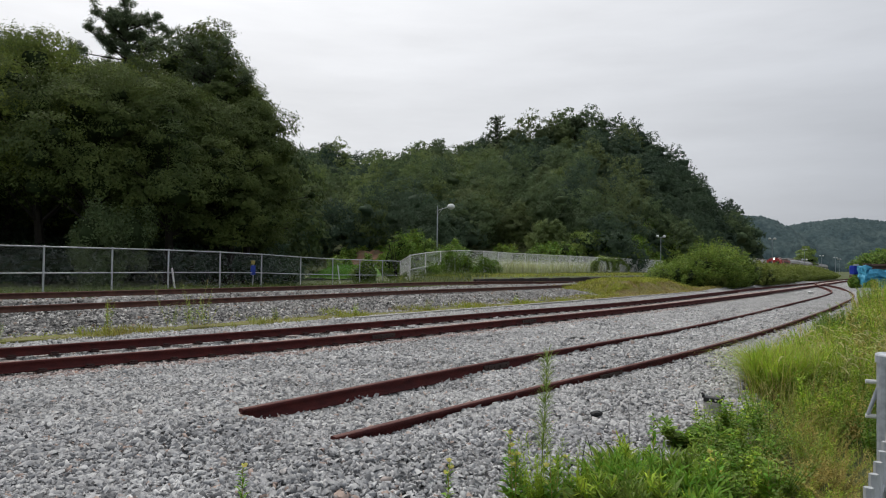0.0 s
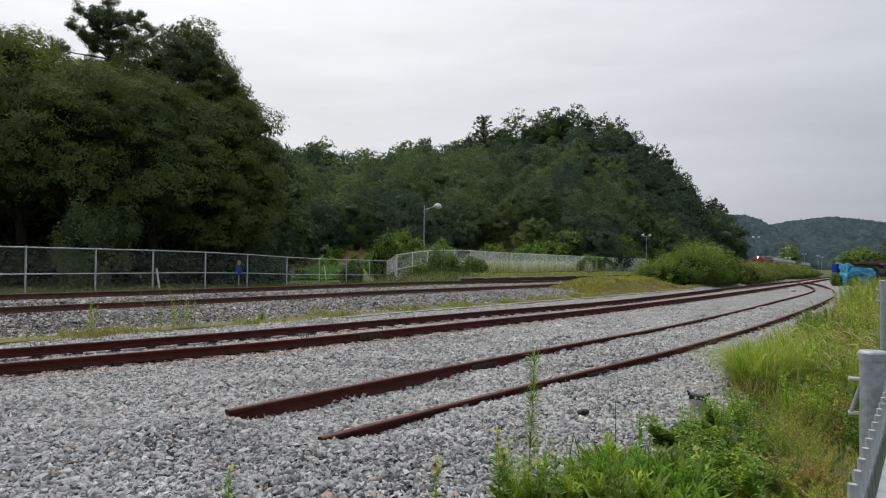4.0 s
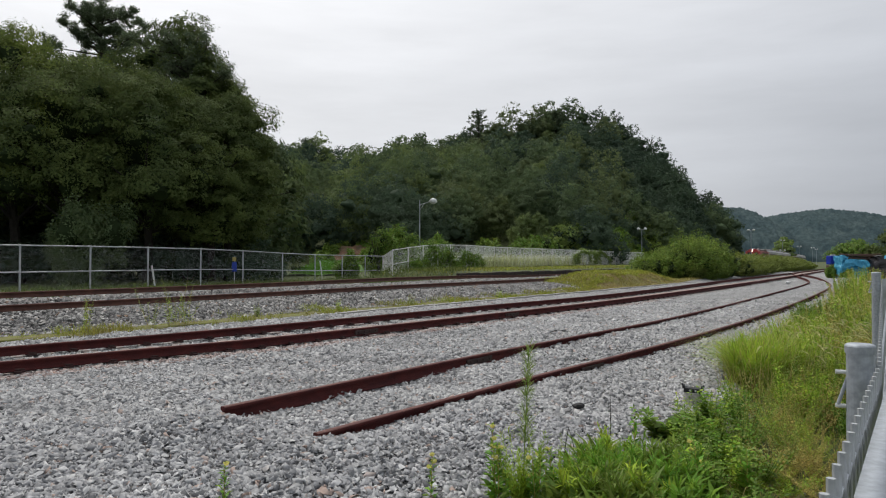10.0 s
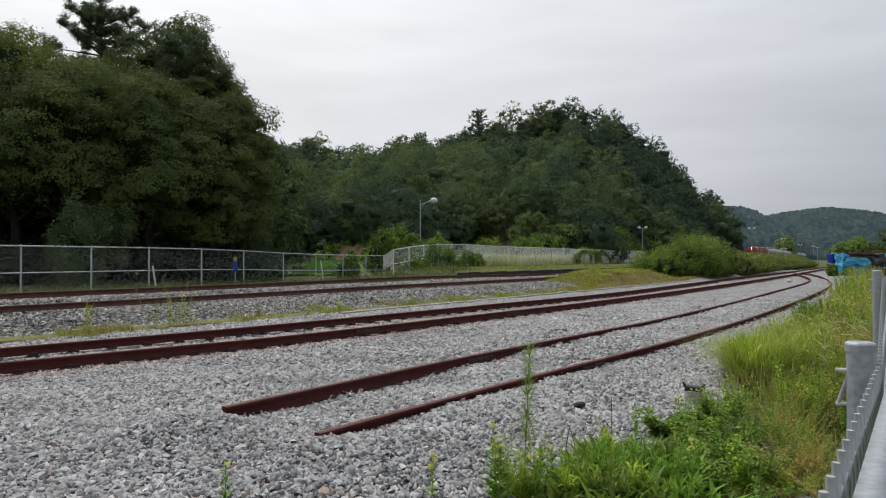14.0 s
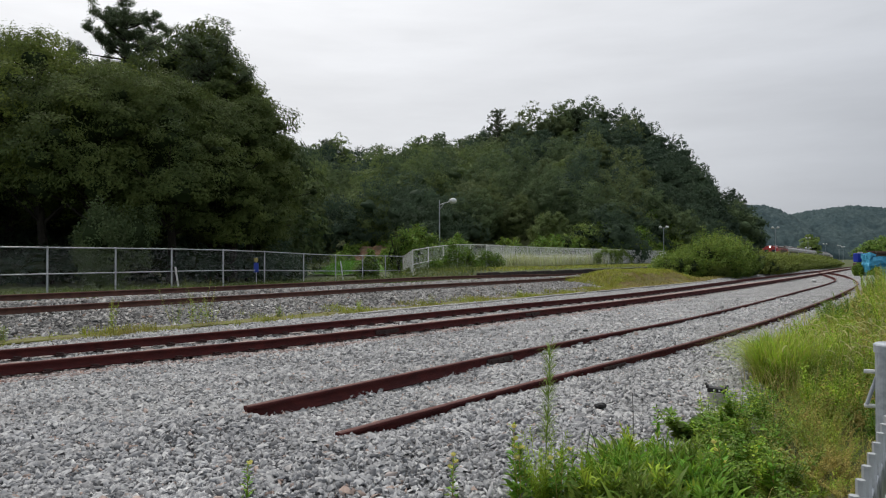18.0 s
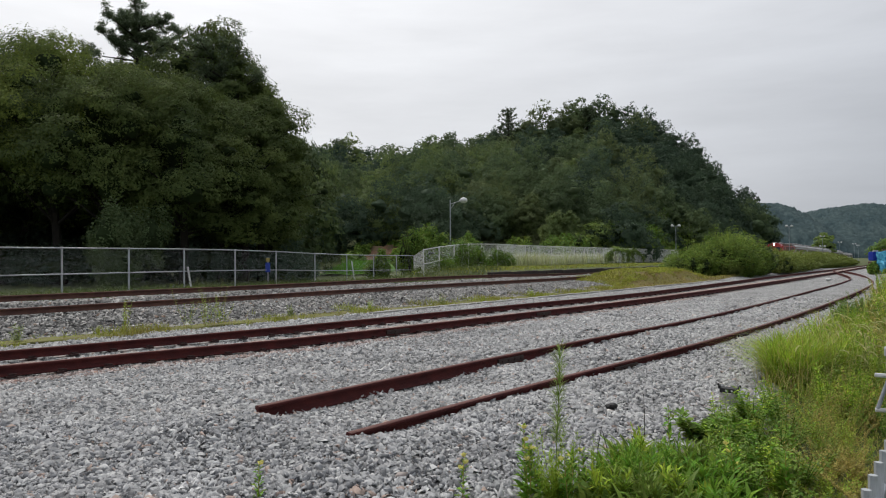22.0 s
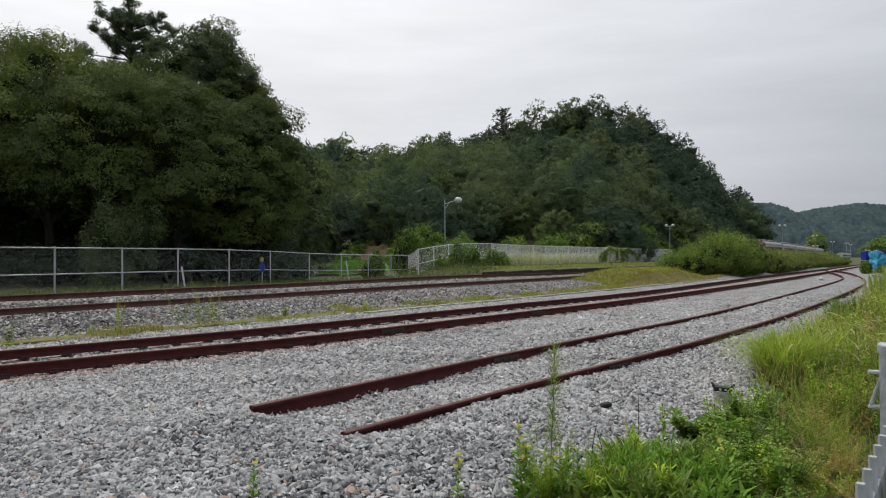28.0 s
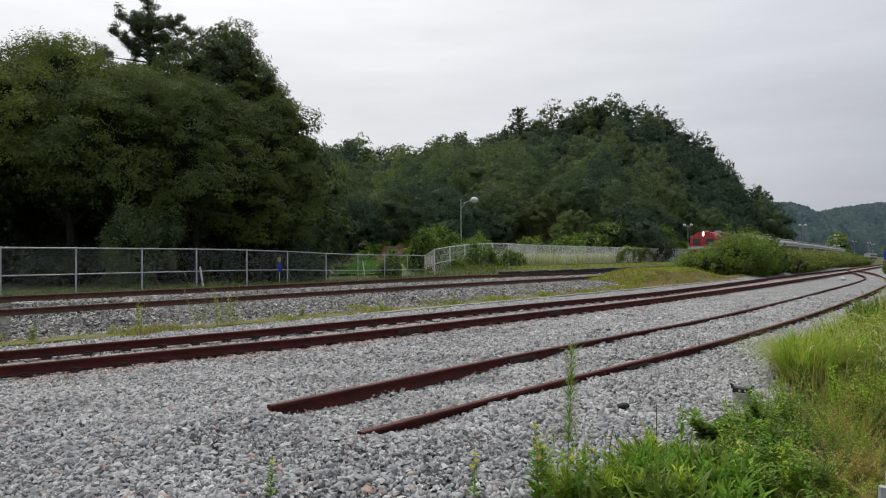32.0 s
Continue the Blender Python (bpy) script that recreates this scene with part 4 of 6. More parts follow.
for k, (x, y, r, h) in enumerate([(5, 75, 2.2, 3.2), (12, 85, 2.8, 3.6), (16.5, 92, 3.0, 4.0), (22, 100, 3.2, 4.4), (27, 107, 3.2, 4.4), (31, 122, 3.4, 5), (10.5, 80.5, 1.6, 2.2), (-14.6, 80.5, 1.7, 2.2), (-9.6, 80, 1.5, 2.2), (-12.3, 80.2, 0.9, 0.9), (-14.2, 90.6, 1.7, 2.2), (-11.2, 90.8, 1.6, 2.0), (-9.4, 88.5, 1.5, 1.9), (-15.8, 88.0, 1.6, 2.2), (34.5, 114.5, 3.0, 4.0), (30.5, 112.5, 2.4, 3.2), (37, 119, 3.2, 4.5), (27.0, 110, 2.8, 3.8), (23.5, 105, 2.6, 3.4), (20.5, 101, 2.8, 3.6), (25.5, 113, 3.0, 4.0), (29, 118, 3.0, 4.5), (18.5, 97, 2.6, 3.2), (22.5, 109, 3.0, 4.2), (23.4, 95.6, 1.9, 3.5), (25.5, 98.8, 1.9, 3.8), (27.4, 101.6, 1.8, 3.6), (29.4, 104.4, 1.7, 3.2), (21.2, 92.2, 1.8, 3.2)]):
    shrub("shrub", "green shrub at the foot of the wooded hill", 80 + k, on_land(x, y), r, r, h, 3000, 0.36, M_LIGHT if k in (2, 3) else M_VINE if k % 2 else M_BUSH, 4, "shrubs under the hill")


def forest(name, seed, spots, rad, count, size, material, label):
    """Woods too many to count: one mesh of leaf sprays on rounded crowns of several domes."""
    rng = np.random.default_rng(seed)
    V, F, n = [], [], 0
    CV, CF, cn = [], [], 0
    ico = bmesh.new()
    bmesh.ops.create_icosphere(ico, subdivisions=2, radius=1.0)
    iv = np.array([v.co for v in ico.verts])
    jf = np.array([[v.index for v in f.verts] for f in ico.faces])
    ico.free()
    for x, y in spots:
        z = float(land(np.float64(x), np.float64(y)))
        r = rad * rng.uniform(0.6, 1.4)
        h = r * rng.uniform(1.3, 2.1)
        blobs = [(x, y, z + h * 0.35, r * 0.8, r * 0.8, h * 0.5)]
        for k in range(11):
            q = (k + 0.5) / 11
            w = r * (0.80 - 0.62 * q ** 1.6)
            a = k * 2.4 + rng.uniform(-0.5, 0.5)
            s = r * rng.uniform(0.30, 0.52) * (1.1 - 0.35 * q)
            blobs.append((x + math.cos(a) * w, y + math.sin(a) * w, z + h * (0.25 + 0.82 * q) + rng.normal(0, 0.2), s, s, s * rng.uniform(0.6, 0.85)))
        pts, out = crown_points(rng, blobs, 560, 0.82)
        near = min(1.0, y / 165.0)
        v, f = leaf_cloud(rng, pts, (r * 0.045, r * 0.045, r * 0.035), int(count * (0.2 if x < -0.37 * y else 1.0) / near ** 2.0), size * near ** 1.05, 0.9, 1.25, out, 2.1, 0.0, True)
        V.append(v), F.append(f + n)
        n += len(v)
        for b in (blobs[1:3] if x < -0.37 * y else blobs[1:7]):
            CV.append(iv * np.array(b[3:]) * (0.38 if y < 165 else 0.62) * rng.uniform(0.5, 1.35, (len(iv), 1)) + np.array(b[:3]))
            CF.append(jf + cn)
            cn += len(iv)
    ob = new(name, mesh_from(name, np.vstack(V), np.vstack(F), material))
    tagged(ob, label, "woods", kind="stuff")
    part("inner_leaves", mesh_from("inner_leaves", np.vstack(CV), np.vstack(CF), material), material, ob)


frng = np.random.default_rng(3)
spots = [(24, 108), (29, 121), (37, 129), (44, 131), (50, 141), (56, 151), (61, 160), (66, 168), (69, 172), (73, 178), (70, 176)]
tries = 0
while len(spots) < 300 and tries < 30000:
    tries += 1
    x, y = frng.uniform(-85, 92), frng.uniform(88, 190)
    hh = float(hill(np.float64(x), np.float64(y)))
    if hh < 0.3 or abs(x) > 0.62 * y + 4 or x > 0.46 * y - 1 or (abs(x - 0.292 * y) < 4.4 and y < 111):
        continue
    if all((x - p) ** 2 + (y - q) ** 2 > (4.2 + 0.008 * (y - 90)) ** 2 for p, q in spots):
        spots.append((x, y))
spots += [(x + frng.uniform(-1, 1), frng.uniform(183, 191)) for x in np.arange(-62, 80, 3.7)]
kinds = frng.choice(5, len(spots), p=(0.30, 0.18, 0.18, 0.18, 0.16))
kinds = np.array([3 if x > 20 and (x + y) % 3 > 0.5 and x > 0.2 * y else q for (x, y), q in zip(spots, kinds)])
for k, (mt, lb) in enumerate(((M_HILL, "dense green broadleaf wood covering the hill"), (M_HILL_B, "darker trees in the wood on the hill"), (M_HILL_C, "light yellowish green trees in the wood on the hill"), (M_HILL_D, "bluish green trees in the wood on the hill"), (M_HILL_E, "dull olive trees in the wood on the hill"))):
    forest("hill_wood", 9 + k, [s for s, q in zip(spots, kinds) if q == k], 4.2, 2900, 0.49, mt, lb)
# added behind the tall trees so that no bright sky shows through them
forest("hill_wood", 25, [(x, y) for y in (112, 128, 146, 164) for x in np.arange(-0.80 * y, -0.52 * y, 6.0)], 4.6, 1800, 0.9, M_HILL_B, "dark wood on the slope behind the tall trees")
for x, y, h in ((8.6, 181, 8.0), (30, 184, 3.0), (-38, 186, 3.0)):
    pine_tree("pine_tree", "pine standing above the wooded ridge", int(x + 50), h + 6.5, 3.0, 5, 12000, on_land(x, y), "ridge pines", 64, 0.34)

# far range of hills, with the haze painted into its bluish colour
fx = np.concatenate([np.linspace(-700, 180, 60), np.linspace(184, 640, 280), np.linspace(650, 1500, 50)])
fd = np.linspace(0, 1, 60)
FX, FD = np.meshgrid(fx, fd, indexing="ij")
FY = 640 + 160 * FD + 0 * FX
crest = 55 + 4 * np.sin(FX / 61.0 + 0.6) + 3 * np.sin(FX / 23.0 + 1) - 9 * np.exp(-((FX - 362) / 11) ** 2) + 9 * (1 - smooth(340, 364, FX)) - 22 * smooth(470, 900, FX)
FZ = crest * np.sin(FD * math.pi / 2) ** 0.8 - 6
farr = np.random.default_rng(8)
FZ = FZ + (2.2 * np.abs(wave(FX, FY, 3.1)) + 1.6 * np.abs(wave(FX, FY, 1.9, 4.0)) + farr.uniform(0, 3.6, FX.shape)) * (FD > 0.02)
nf = len(fd)
i, j = np.meshgrid(np.arange(len(fx) - 1), np.arange(nf - 1), indexing="ij")
i, j = i.ravel(), j.ravel()
far_hill = new("backdrop", mesh_from("backdrop", np.stack([FX.ravel(), FY.ravel(), FZ.ravel()], 1), np.stack([i * nf + j, (i + 1) * nf + j, (i + 1) * nf + j + 1, i * nf + j + 1], 1), M_FAR_HAZE, True))
tagged(far_hill, "wooded range of hills far off, tinted bluish for haze", "hills", kind="structure")

# green field and bare slope behind the far fence
for nm, cx, cy, sx, sy, mt, lb, dz in (("field", -11.2, 64.0, 2.6, 7, M_FIELD, "bright green rice field behind the fence", 1.0), ("bare_slope", -12.6, 85, 3.6, 5, M_CLAY, "bare reddish clay slope at the hill's foot", 1.5)):
    n = 40
    X, Y = np.meshgrid(np.linspace(cx - sx, cx + sx, n), np.linspace(cy - sy, cy + sy, n), indexing="ij")
    edge = 1 - np.maximum(np.abs(X - cx) / sx, 0) ** 6
    Z = land(X, Y) + 0.06 + (dz * (Y - cy + sy) / (2 * sy) + 0.10 * wave(X, Y, 0.9) + (0.22 * wave(X, Y, 1.1, 2.0) + 0.22 * wave(X, Y, 0.45, 1.0) + 0.12 * wave(X, Y, 0.2, 4.0)) * (nm == "bare_slope")) * edge
    i, j = np.meshgrid(np.arange(n - 1), np.arange(n - 1), indexing="ij")
    i, j = i.ravel(), j.ravel()
    tagged(new(nm, mesh_from(nm, np.stack([X.ravel(), Y.ravel(), Z.ravel()], 1), np.stack([i * n + j, (i + 1) * n + j, (i + 1) * n + j + 1, i * n + j + 1], 1), mt, True)), lb, "ground", kind="structure")


# ---- chain-link fences ----
def chain_fence(name, label, posts, height, low_rail, group, pitch=0.08, wire=0.002, wire_mat=M_WIRE, tube_mat=M_FENCE):
    """Posts at the places given, two rails, and a mesh of woven wire in each bay."""
    t = thing(name, label, "fence", group=group)
    for k, (x, y, z) in enumerate(posts):
        b = rod(B(), (x, y, z - 0.3), (x, y, z + height + 0.03), 0.036, seg=10)
        ball(b, (x, y, z + height + 0.03), 0.04, 1, (1, 1, 0.6))
        part("post", b, tube_mat, t)
    for k in range(len(posts) - 1):
        a, c = Vector(posts[k]), Vector(posts[k + 1])
        for hh, r in ((height, 0.026), (low_rail, 0.022)):
            part("rail", rod(B(), a + Vector((0, 0, hh)), c + Vector((0, 0, hh)), r, seg=8), tube_mat, t)
        d = c - a
        L = math.hypot(d.x, d.y)
        ox, oy = -d.y / L, d.x / L
        n = max(6, int(L / pitch))
        w, V = wire(a.y) if callable(wire) else wire, []
        for s in (-1, 1):
            for q in range(-int(height / pitch), n + 1):
                # wire from (q) rising one bay-height across, cut to the bay
                s0, s1 = q * pitch, q * pitch + height
                h0, h1 = 0.02, height - 0.02
                if s0 < 0:
                    h0, s0 = h0 - s0, 0
                if s1 > L:
                    h1, s1 = h1 - (s1 - L), L
                if s1 - s0 < 0.05:
                    continue
                f0, f1 = (s0 / L, s1 / L) if s > 0 else (1 - s0 / L, 1 - s1 / L)
                p0, p1 = a + d * f0, a + d * f1
                V.append([(p0.x, p0.y, p0.z + h0 - w), (p1.x, p1.y, p1.z + h1 - w), (p1.x + ox * 1.6 * w, p1.y + oy * 1.6 * w, p1.z + h1 + w), (p0.x + ox * 1.6 * w, p0.y + oy * 1.6 * w, p0.z + h0 + w)])
        V = np.array(V).reshape(-1, 3)
        part("wire_mesh", mesh_from("wire_mesh", V, np.arange(len(V)).reshape(-1, 4), wire_mat), wire_mat, t)
    return t


def bays(a, b, n):
    a, b = np.array(a, float), np.array(b, float)
    return [tuple(a + (b - a) * k / n) for k in range(n + 1)]


P_A = bays((-25.7, 9.7, 0.30), (-15.82, 24.87, 0.29), 7)[:-1]
P_A += [(-15.82, 24.87, 0.29), (-14.47, 27.27, 0.29), (-13.2, 29.7, 0.29), (-11.96, 32.7, 0.27), (-10.9, 36, 0.22), (-9.6, 39.4, 0.12), (-8.2, 42, 0.05), (-6.9, 44.6, 0.02), (-5.6, 46.5, 0.0), (-4.45, 47.3, -0.02)]
chain_fence("chain_link_fence", "grey tubular chain-link fence with two rails", P_A, 1.78, 0.78, "yard fences", 0.08, 0.0008)
P_B = [(-4.45, 47.3, -0.02), (-3.35, 42.1, 0.37), (-2.5, 44.4, 0.57), (-1.6, 46.9, 0.73), (-0.62, 49.5, 0.85), (0.35, 52, 0.9), (1.66, 55.4, 0.95), (3.08, 59.1, 0.95)]
P_B += bays((4.5, 62.5, 0.93), (30.3, 103, 0.80), 18)
chain_fence("chain_link_fence", "pale chain-link fence along the platform", P_B, 1.75, 0.85, "yard fences", 0.06, lambda y: 0.0019 if y < 53 else 0.0048, M_WIRE_PALE, M_WIRE_PALE)


def leaning_stake(x, y, z, dx, n=1.05):
    t = thing("stay_post", "white leaning stay post beside the fence", "post", pose(x, y, z), "fence stays")
    b = box(B(), 0, 0, n / 2 - 0.05, 0.065, 0.065, n + 0.12, 0.008, (0, dx, 0))
    part("stake", b, M_WHITE, t)


leaning_stake(-12.9, 29.6, 0.22, -9)
leaning_stake(-7.6, 41.0, 0.05, -8, 1.4)
t = thing("notice_board", "small blue notice on a thin post at the fence", "sign", pose(-11.1, 35.2, 0.2))
part("post", rod(B(), (0, 0, -0.2), (0, 0, 1.5), 0.025), M_FENCE, t)
part("board", box(B(), 0, -0.03, 0.95, 0.26, 0.02, 0.5, 0.01), M_SIGN, t)
part("plate", box(B(), 0.0, -0.03, 1.36, 0.2, 0.02, 0.2, 0.01), M_STRAW, t)


def creeper(seed, ends, height, leaves, size, label, material, uneven=1.0):
    """Creeper over a stretch of fence, uneven along its top."""
    vr = np.random.default_rng(seed)
    t = thing("fence_creeper", label, "creeper", group="fence creepers")
    line = spline(ends, 0.1)
    n, m = leaves // 6, len(line)
    pick = vr.integers(0, m, n)
    f = pick / m
    side = vr.normal(0.12, 0.22, n) * (0.4 + 0.6 * uneven)
    tall = np.clip(height * (1 - 0.28 * uneven + uneven * (0.3 * np.sin(f * 11 + seed) + 0.2 * np.sin(f * 27 + 1))) * np.sin(math.pi * np.clip(0.08 + f * 0.9, 0, 1)) ** 0.5, 0.25, height * 1.15)
    px, py = line[pick, 0] - side, line[pick, 1] + 0.4 * side
    rise = vr.uniform(0, 1, n) ** (0.45 + 0.35 * uneven)
    spots = np.stack([px, py, land(px, py) + tall * rise], 1)
    if uneven < 1:   # hanging strands with gaps between them under the fence's top
        spots = spots[(rise > 0.8) | (wave(f * 30, f * 7, 1.0) > 0.1)]
    part("leaves", mesh_from("leaves", *leaf_cloud(vr, spots, (0.09, 0.09, 0.09), leaves, size, 0.8, 1.2, tri=True), material), material, t)
    b = B()
    for k in range(40):
        x, y = line[vr.integers(0, m)]
        z = float(land(x, y))
        rod(b, (x, y, z - 0.05), (x + vr.normal(0, 0.3), y + vr.normal(0, 0.4), z + height * vr.uniform(0.4, 0.9)), 0.012, 0.005, 4)
    tagged(part("stem", b, M_BARK, t), kind="stuff")


creeper(61, [p[:2] for p in P_B[2:8]], 1.9, 16000, 0.13, "green creeper climbing through the pale chain-link fence", M_VINE)
creeper(62, [(0.188 * 78.6, 78.6), (0.218 * 84.2, 84.2), (0.244 * 89.9, 89.9)], 1.98, 9000, 0.16, "light green creeper hanging over the pale fence", M_LIGHT, 0.35)
for k, (x, y, r, h) in enumerate([(18.2, 93.5, 3.0, 4.2), (23.2, 99.5, 3.2, 4.6), (9.5, 84, 2.2, 3.6)]):
    shrub("bush", "light green bush at the foot of the hill behind the fence", 170 + k, on_land(x, y), r, r, h, 5200, 0.26, M_VINE, 3, "bushes at the hill foot")


# ---- lamps ----
def street_lamp(label, m, h, kind):
    t = thing("street_lamp", label, "street lamp", m, "yard lamps")
    part("pole", rod(B(), (0, 0, -0.3), (0, 0, h), 0.06, 0.04, 10), M_GALV, t)
    part("base_box", box(B(), 0, 0, 0.5, 0.2, 0.2, 1.0, 0.02), M_GALV, t)
    if kind == "arm":
        part("arm", rod(B(), (0, 0, h - 0.35), (0.8, 0, h - 0.08), 0.03, seg=8), M_FENCE, t)
        part("brace", rod(B(), (0, 0, h - 0.75), (0.35, 0, h - 0.25), 0.02, seg=6), M_FENCE, t)
        part("lantern", rod(ball(B(), (1.05, 0, h - 0.05), 0.27, 3, (1.1, 1, 0.85)), (0.72, 0, h - 0.09), (0.9, 0, h - 0.03), 0.06, 0.1, 10), M_LAMP, t)
    else:
        part("arm", rod(B(), (-0.5, 0, h - 0.05), (0.5, 0, h - 0.05), 0.035, seg=8), M_FENCE, t)
        for s in (-0.5, 0.5):
            part("globe", ball(B(), (s, 0, h + 0.1), 0.25, 2, (1, 1, 0.8)), M_LAMP, t)
    return t


street_lamp("grey lamp post with one curved arm", pose(-2.05, 52, 0.5), 5.6, "arm")
street_lamp("grey lamp post with two white globes", pose(29.4, 101, 0.78), 5.25, "pair")
for x, y, h in ((58, 128, 7.3), (95, 190, 7.4), (118, 225, 6.5), (147, 270, 7.0), (165, 300, 7.0), (79, 158, 4)):
    street_lamp("distant station lamp post with white globes", pose(x, y, -0.005 * (y - 74)), h, "pair")


# ---- the train ----
def coach(label, body, stripe):
    t = thing("coach", label, "railway coach", group="train coaches")
    L, W = 22.6, 2.9
    sh = [(-W / 2, 1.05), (W / 2, 1.05), (W / 2, 3.0), (W / 2 - 0.12, 3.35), (W / 2 - 0.5, 3.6), (0, 3.7), (-W / 2 + 0.5, 3.6), (-W / 2 + 0.12, 3.35), (-W / 2, 3.0)]

    def prism(pr, y0, y1):
        b = B()
        a = [b.verts.new((x, y0, z)) for x, z in pr]
        c = [b.verts.new((x, y1, z)) for x, z in pr]
        b.faces.new(a), b.faces.new(c[::-1])
        for k in range(len(pr)):
            b.faces.new((a[k], c[k], c[(k + 1) % len(pr)], a[(k + 1) % len(pr)]))
        bmesh.ops.recalc_face_normals(b, faces=b.faces)
        return b

    part("body", prism([(-W / 2, 1.05), (W / 2, 1.05), (W / 2, 3.0), (-W / 2, 3.0)], 0, L), body, t)
    part("roof", prism([(-W / 2 - 0.02, 3.0), (W / 2 + 0.02, 3.0), *sh[3:8]], -0.02, L + 0.02), M_ROOF, t)
    for s in (-1, 1):
        part("stripe", box(B(), s * (W / 2 + 0.012), L / 2, 1.35, 0.02, L, 0.42), stripe, t)
        part("window_band", box(B(), s * (W / 2 + 0.010), L / 2, 2.35, 0.016, L - 2.2, 0.75), stripe, t)
        for k in range(11):
            part("window", box(B(), s * (W / 2 + 0.020), 2.2 + k * 1.82, 2.35, 0.02, 1.25, 0.6, 0.004), M_GLASS, t)
        for y in (0.7, L - 0.7):
            part("door", box(B(), s * (W / 2 + 0.02), y, 2.05, 0.03, 0.75, 1.85, 0.005), M_CREAM, t)
    for y in (4.2, 9.0, 13.6, 18.4):
        part("roof_unit", box(B(), 0, y, 3.78, 1.5, 2.4, 0.28, 0.05), M_ROOF, t)
        for d in (-1.9, 1.9):
            part("roof_vent", rod(B(), (0.4, y + d, 3.6), (0.4, y + d, 3.86), 0.2, 0.16, 10), M_STEELPILE, t)
    for s in (-1, 1):
        part("roof_rail", box(B(), s * 0.95, L / 2, 3.66, 0.08, L - 1.0, 0.1, 0.01), M_STEELPILE, t)
        part("gutter", box(B(), s * (W / 2 + 0.02), L / 2, 3.02, 0.06, L, 0.08, 0.01), M_MAROON, t)
    part("underframe", box(B(), 0, L / 2, 0.75, 2.5, L - 8, 0.5, 0.05), M_BLACK, t)
    for y in (3.2, L - 3.2):
        bg = part("bogie", box(B(), 0, y, 0.62, 2.2, 3.0, 0.35, 0.05), M_BLACK, t)
        for s in (-0.75, 0.75):
            for d in (-1.1, 1.1):
                part("wheel", rod(B(), (s - 0.06, y + d, 0.45), (s + 0.06, y + d, 0.45), 0.43, seg=20), M_STEELPILE, bg)
    return t


def locomotive():
    t = thing("locomotive", "red diesel locomotive with a lit headlight and white band", "locomotive")
    L, W = 18.5, 2.95
    part("body", box(B(), 0, L / 2 + 0.3, 2.15, W, L - 0.6, 1.9, 0.1), M_RED, t)

    def cab(y0, y1, k0):
        """Cab with sloping shoulders, its front narrower at the top and leaning back."""
        pr = [(-1.45, 1.1), (1.45, 1.1), (1.47, 2.25), (1.3, 2.9), (0.95, 3.35), (0.5, 3.55), (-0.5, 3.55), (-0.95, 3.35), (-1.3, 2.9), (-1.47, 2.25)]
        b = B()
        a = [b.verts.new((x * k0, y0 + 0.22 * max(0, z - 2.0), z)) for x, z in pr]
        c = [b.verts.new((x, y1, z)) for x, z in pr]
        b.faces.new(a), b.faces.new(c[::-1])
        for k in range(len(pr)):
            b.faces.new((a[k], c[k], c[(k + 1) % len(pr)], a[(k + 1) % len(pr)]))
        bmesh.ops.recalc_face_normals(b, faces=b.faces)
        return b

    part("cab_front", cab(0.0, 0.5, 0.93), M_RED, t)
    part("cab_body", cab(0.5, 3.6, 1.0), M_RED, t)
    part("hood_roof", box(B(), 0, 11.2, 3.25, 2.3, 14.0, 0.5, 0.18), M_STEELPILE, t, "sooty brown hood roof")
    part("white_band", box(B(), 0, L / 2, 1.82, W + 0.03, L + 0.03, 0.3, 0.02), M_WHITE, t, "white waist band")
    part("frame", box(B(), 0, L / 2, 1.08, W - 0.1, L + 0.2, 0.28, 0.03), M_BLACK, t)
    for s in (-0.66, 0.66):
        part("windscreen", box(B(), s, 0.1, 2.5, 0.72, 0.05, 0.62, 0.02, (-12, 0, 0)), M_GLASS, t)
    for s in (-1, 1):
        part("cab_window", box(B(), s * (W / 2 + 0.006), 1.6, 2.48, 0.05, 0.85, 0.6, 0.01), M_GLASS, t)
        for k in range(6):
            part("grille", box(B(), s * (W / 2 + 0.006), 5.5 + k * 2.0, 2.55, 0.03, 1.4, 0.7, 0.01), M_BLACK, t)
    part("lamp_box", box(B(), 0, 0.42, 3.3, 0.7, 0.4, 0.42, 0.05), M_RED, t)
    for z in (3.22, 3.42):
        part("headlight", rod(B(), (0, 0.24, z), (0, 0.18, z), 0.10, seg=16), M_HEAD, t)
    for s in (-0.9, 0.9):
        part("buffer", rod(B(), (s, 0.1, 1.1), (s, -0.4, 1.1), 0.22, seg=14), M_BLACK, t)
    part("horn", box(B(), 0.4, 2.3, 3.62, 0.5, 0.5, 0.14, 0.03), M_BLACK, t)
    for y in (6.2, 9.8, 13.4):
        part("roof_fan", rod(B(), (0, y, 3.48), (0, y, 3.62), 0.85, 0.8, 20), M_ROOF, t)
    part("exhaust", box(B(), 0, 4.6, 3.6, 1.6, 1.0, 0.3, 0.05), M_ROOF, t)
    part("fuel_tank", box(B(), 0, L / 2, 0.68, 2.5, 4.2, 0.62, 0.1), M_BLACK, t)
    for y in (3.6, L - 3.6):
        bg = part("bogie", box(B(), 0, y, 0.68, 2.3, 4.4, 0.35, 0.05), M_BLACK, t)
        for s in (-0.75, 0.75):
            for d in (-1.75, 0, 1.75):
                part("wheel", rod(B(), (s - 0.06, y + d, 0.5), (s + 0.06, y + d, 0.5), 0.48, seg=20), M_STEELPILE, bg)
    return t


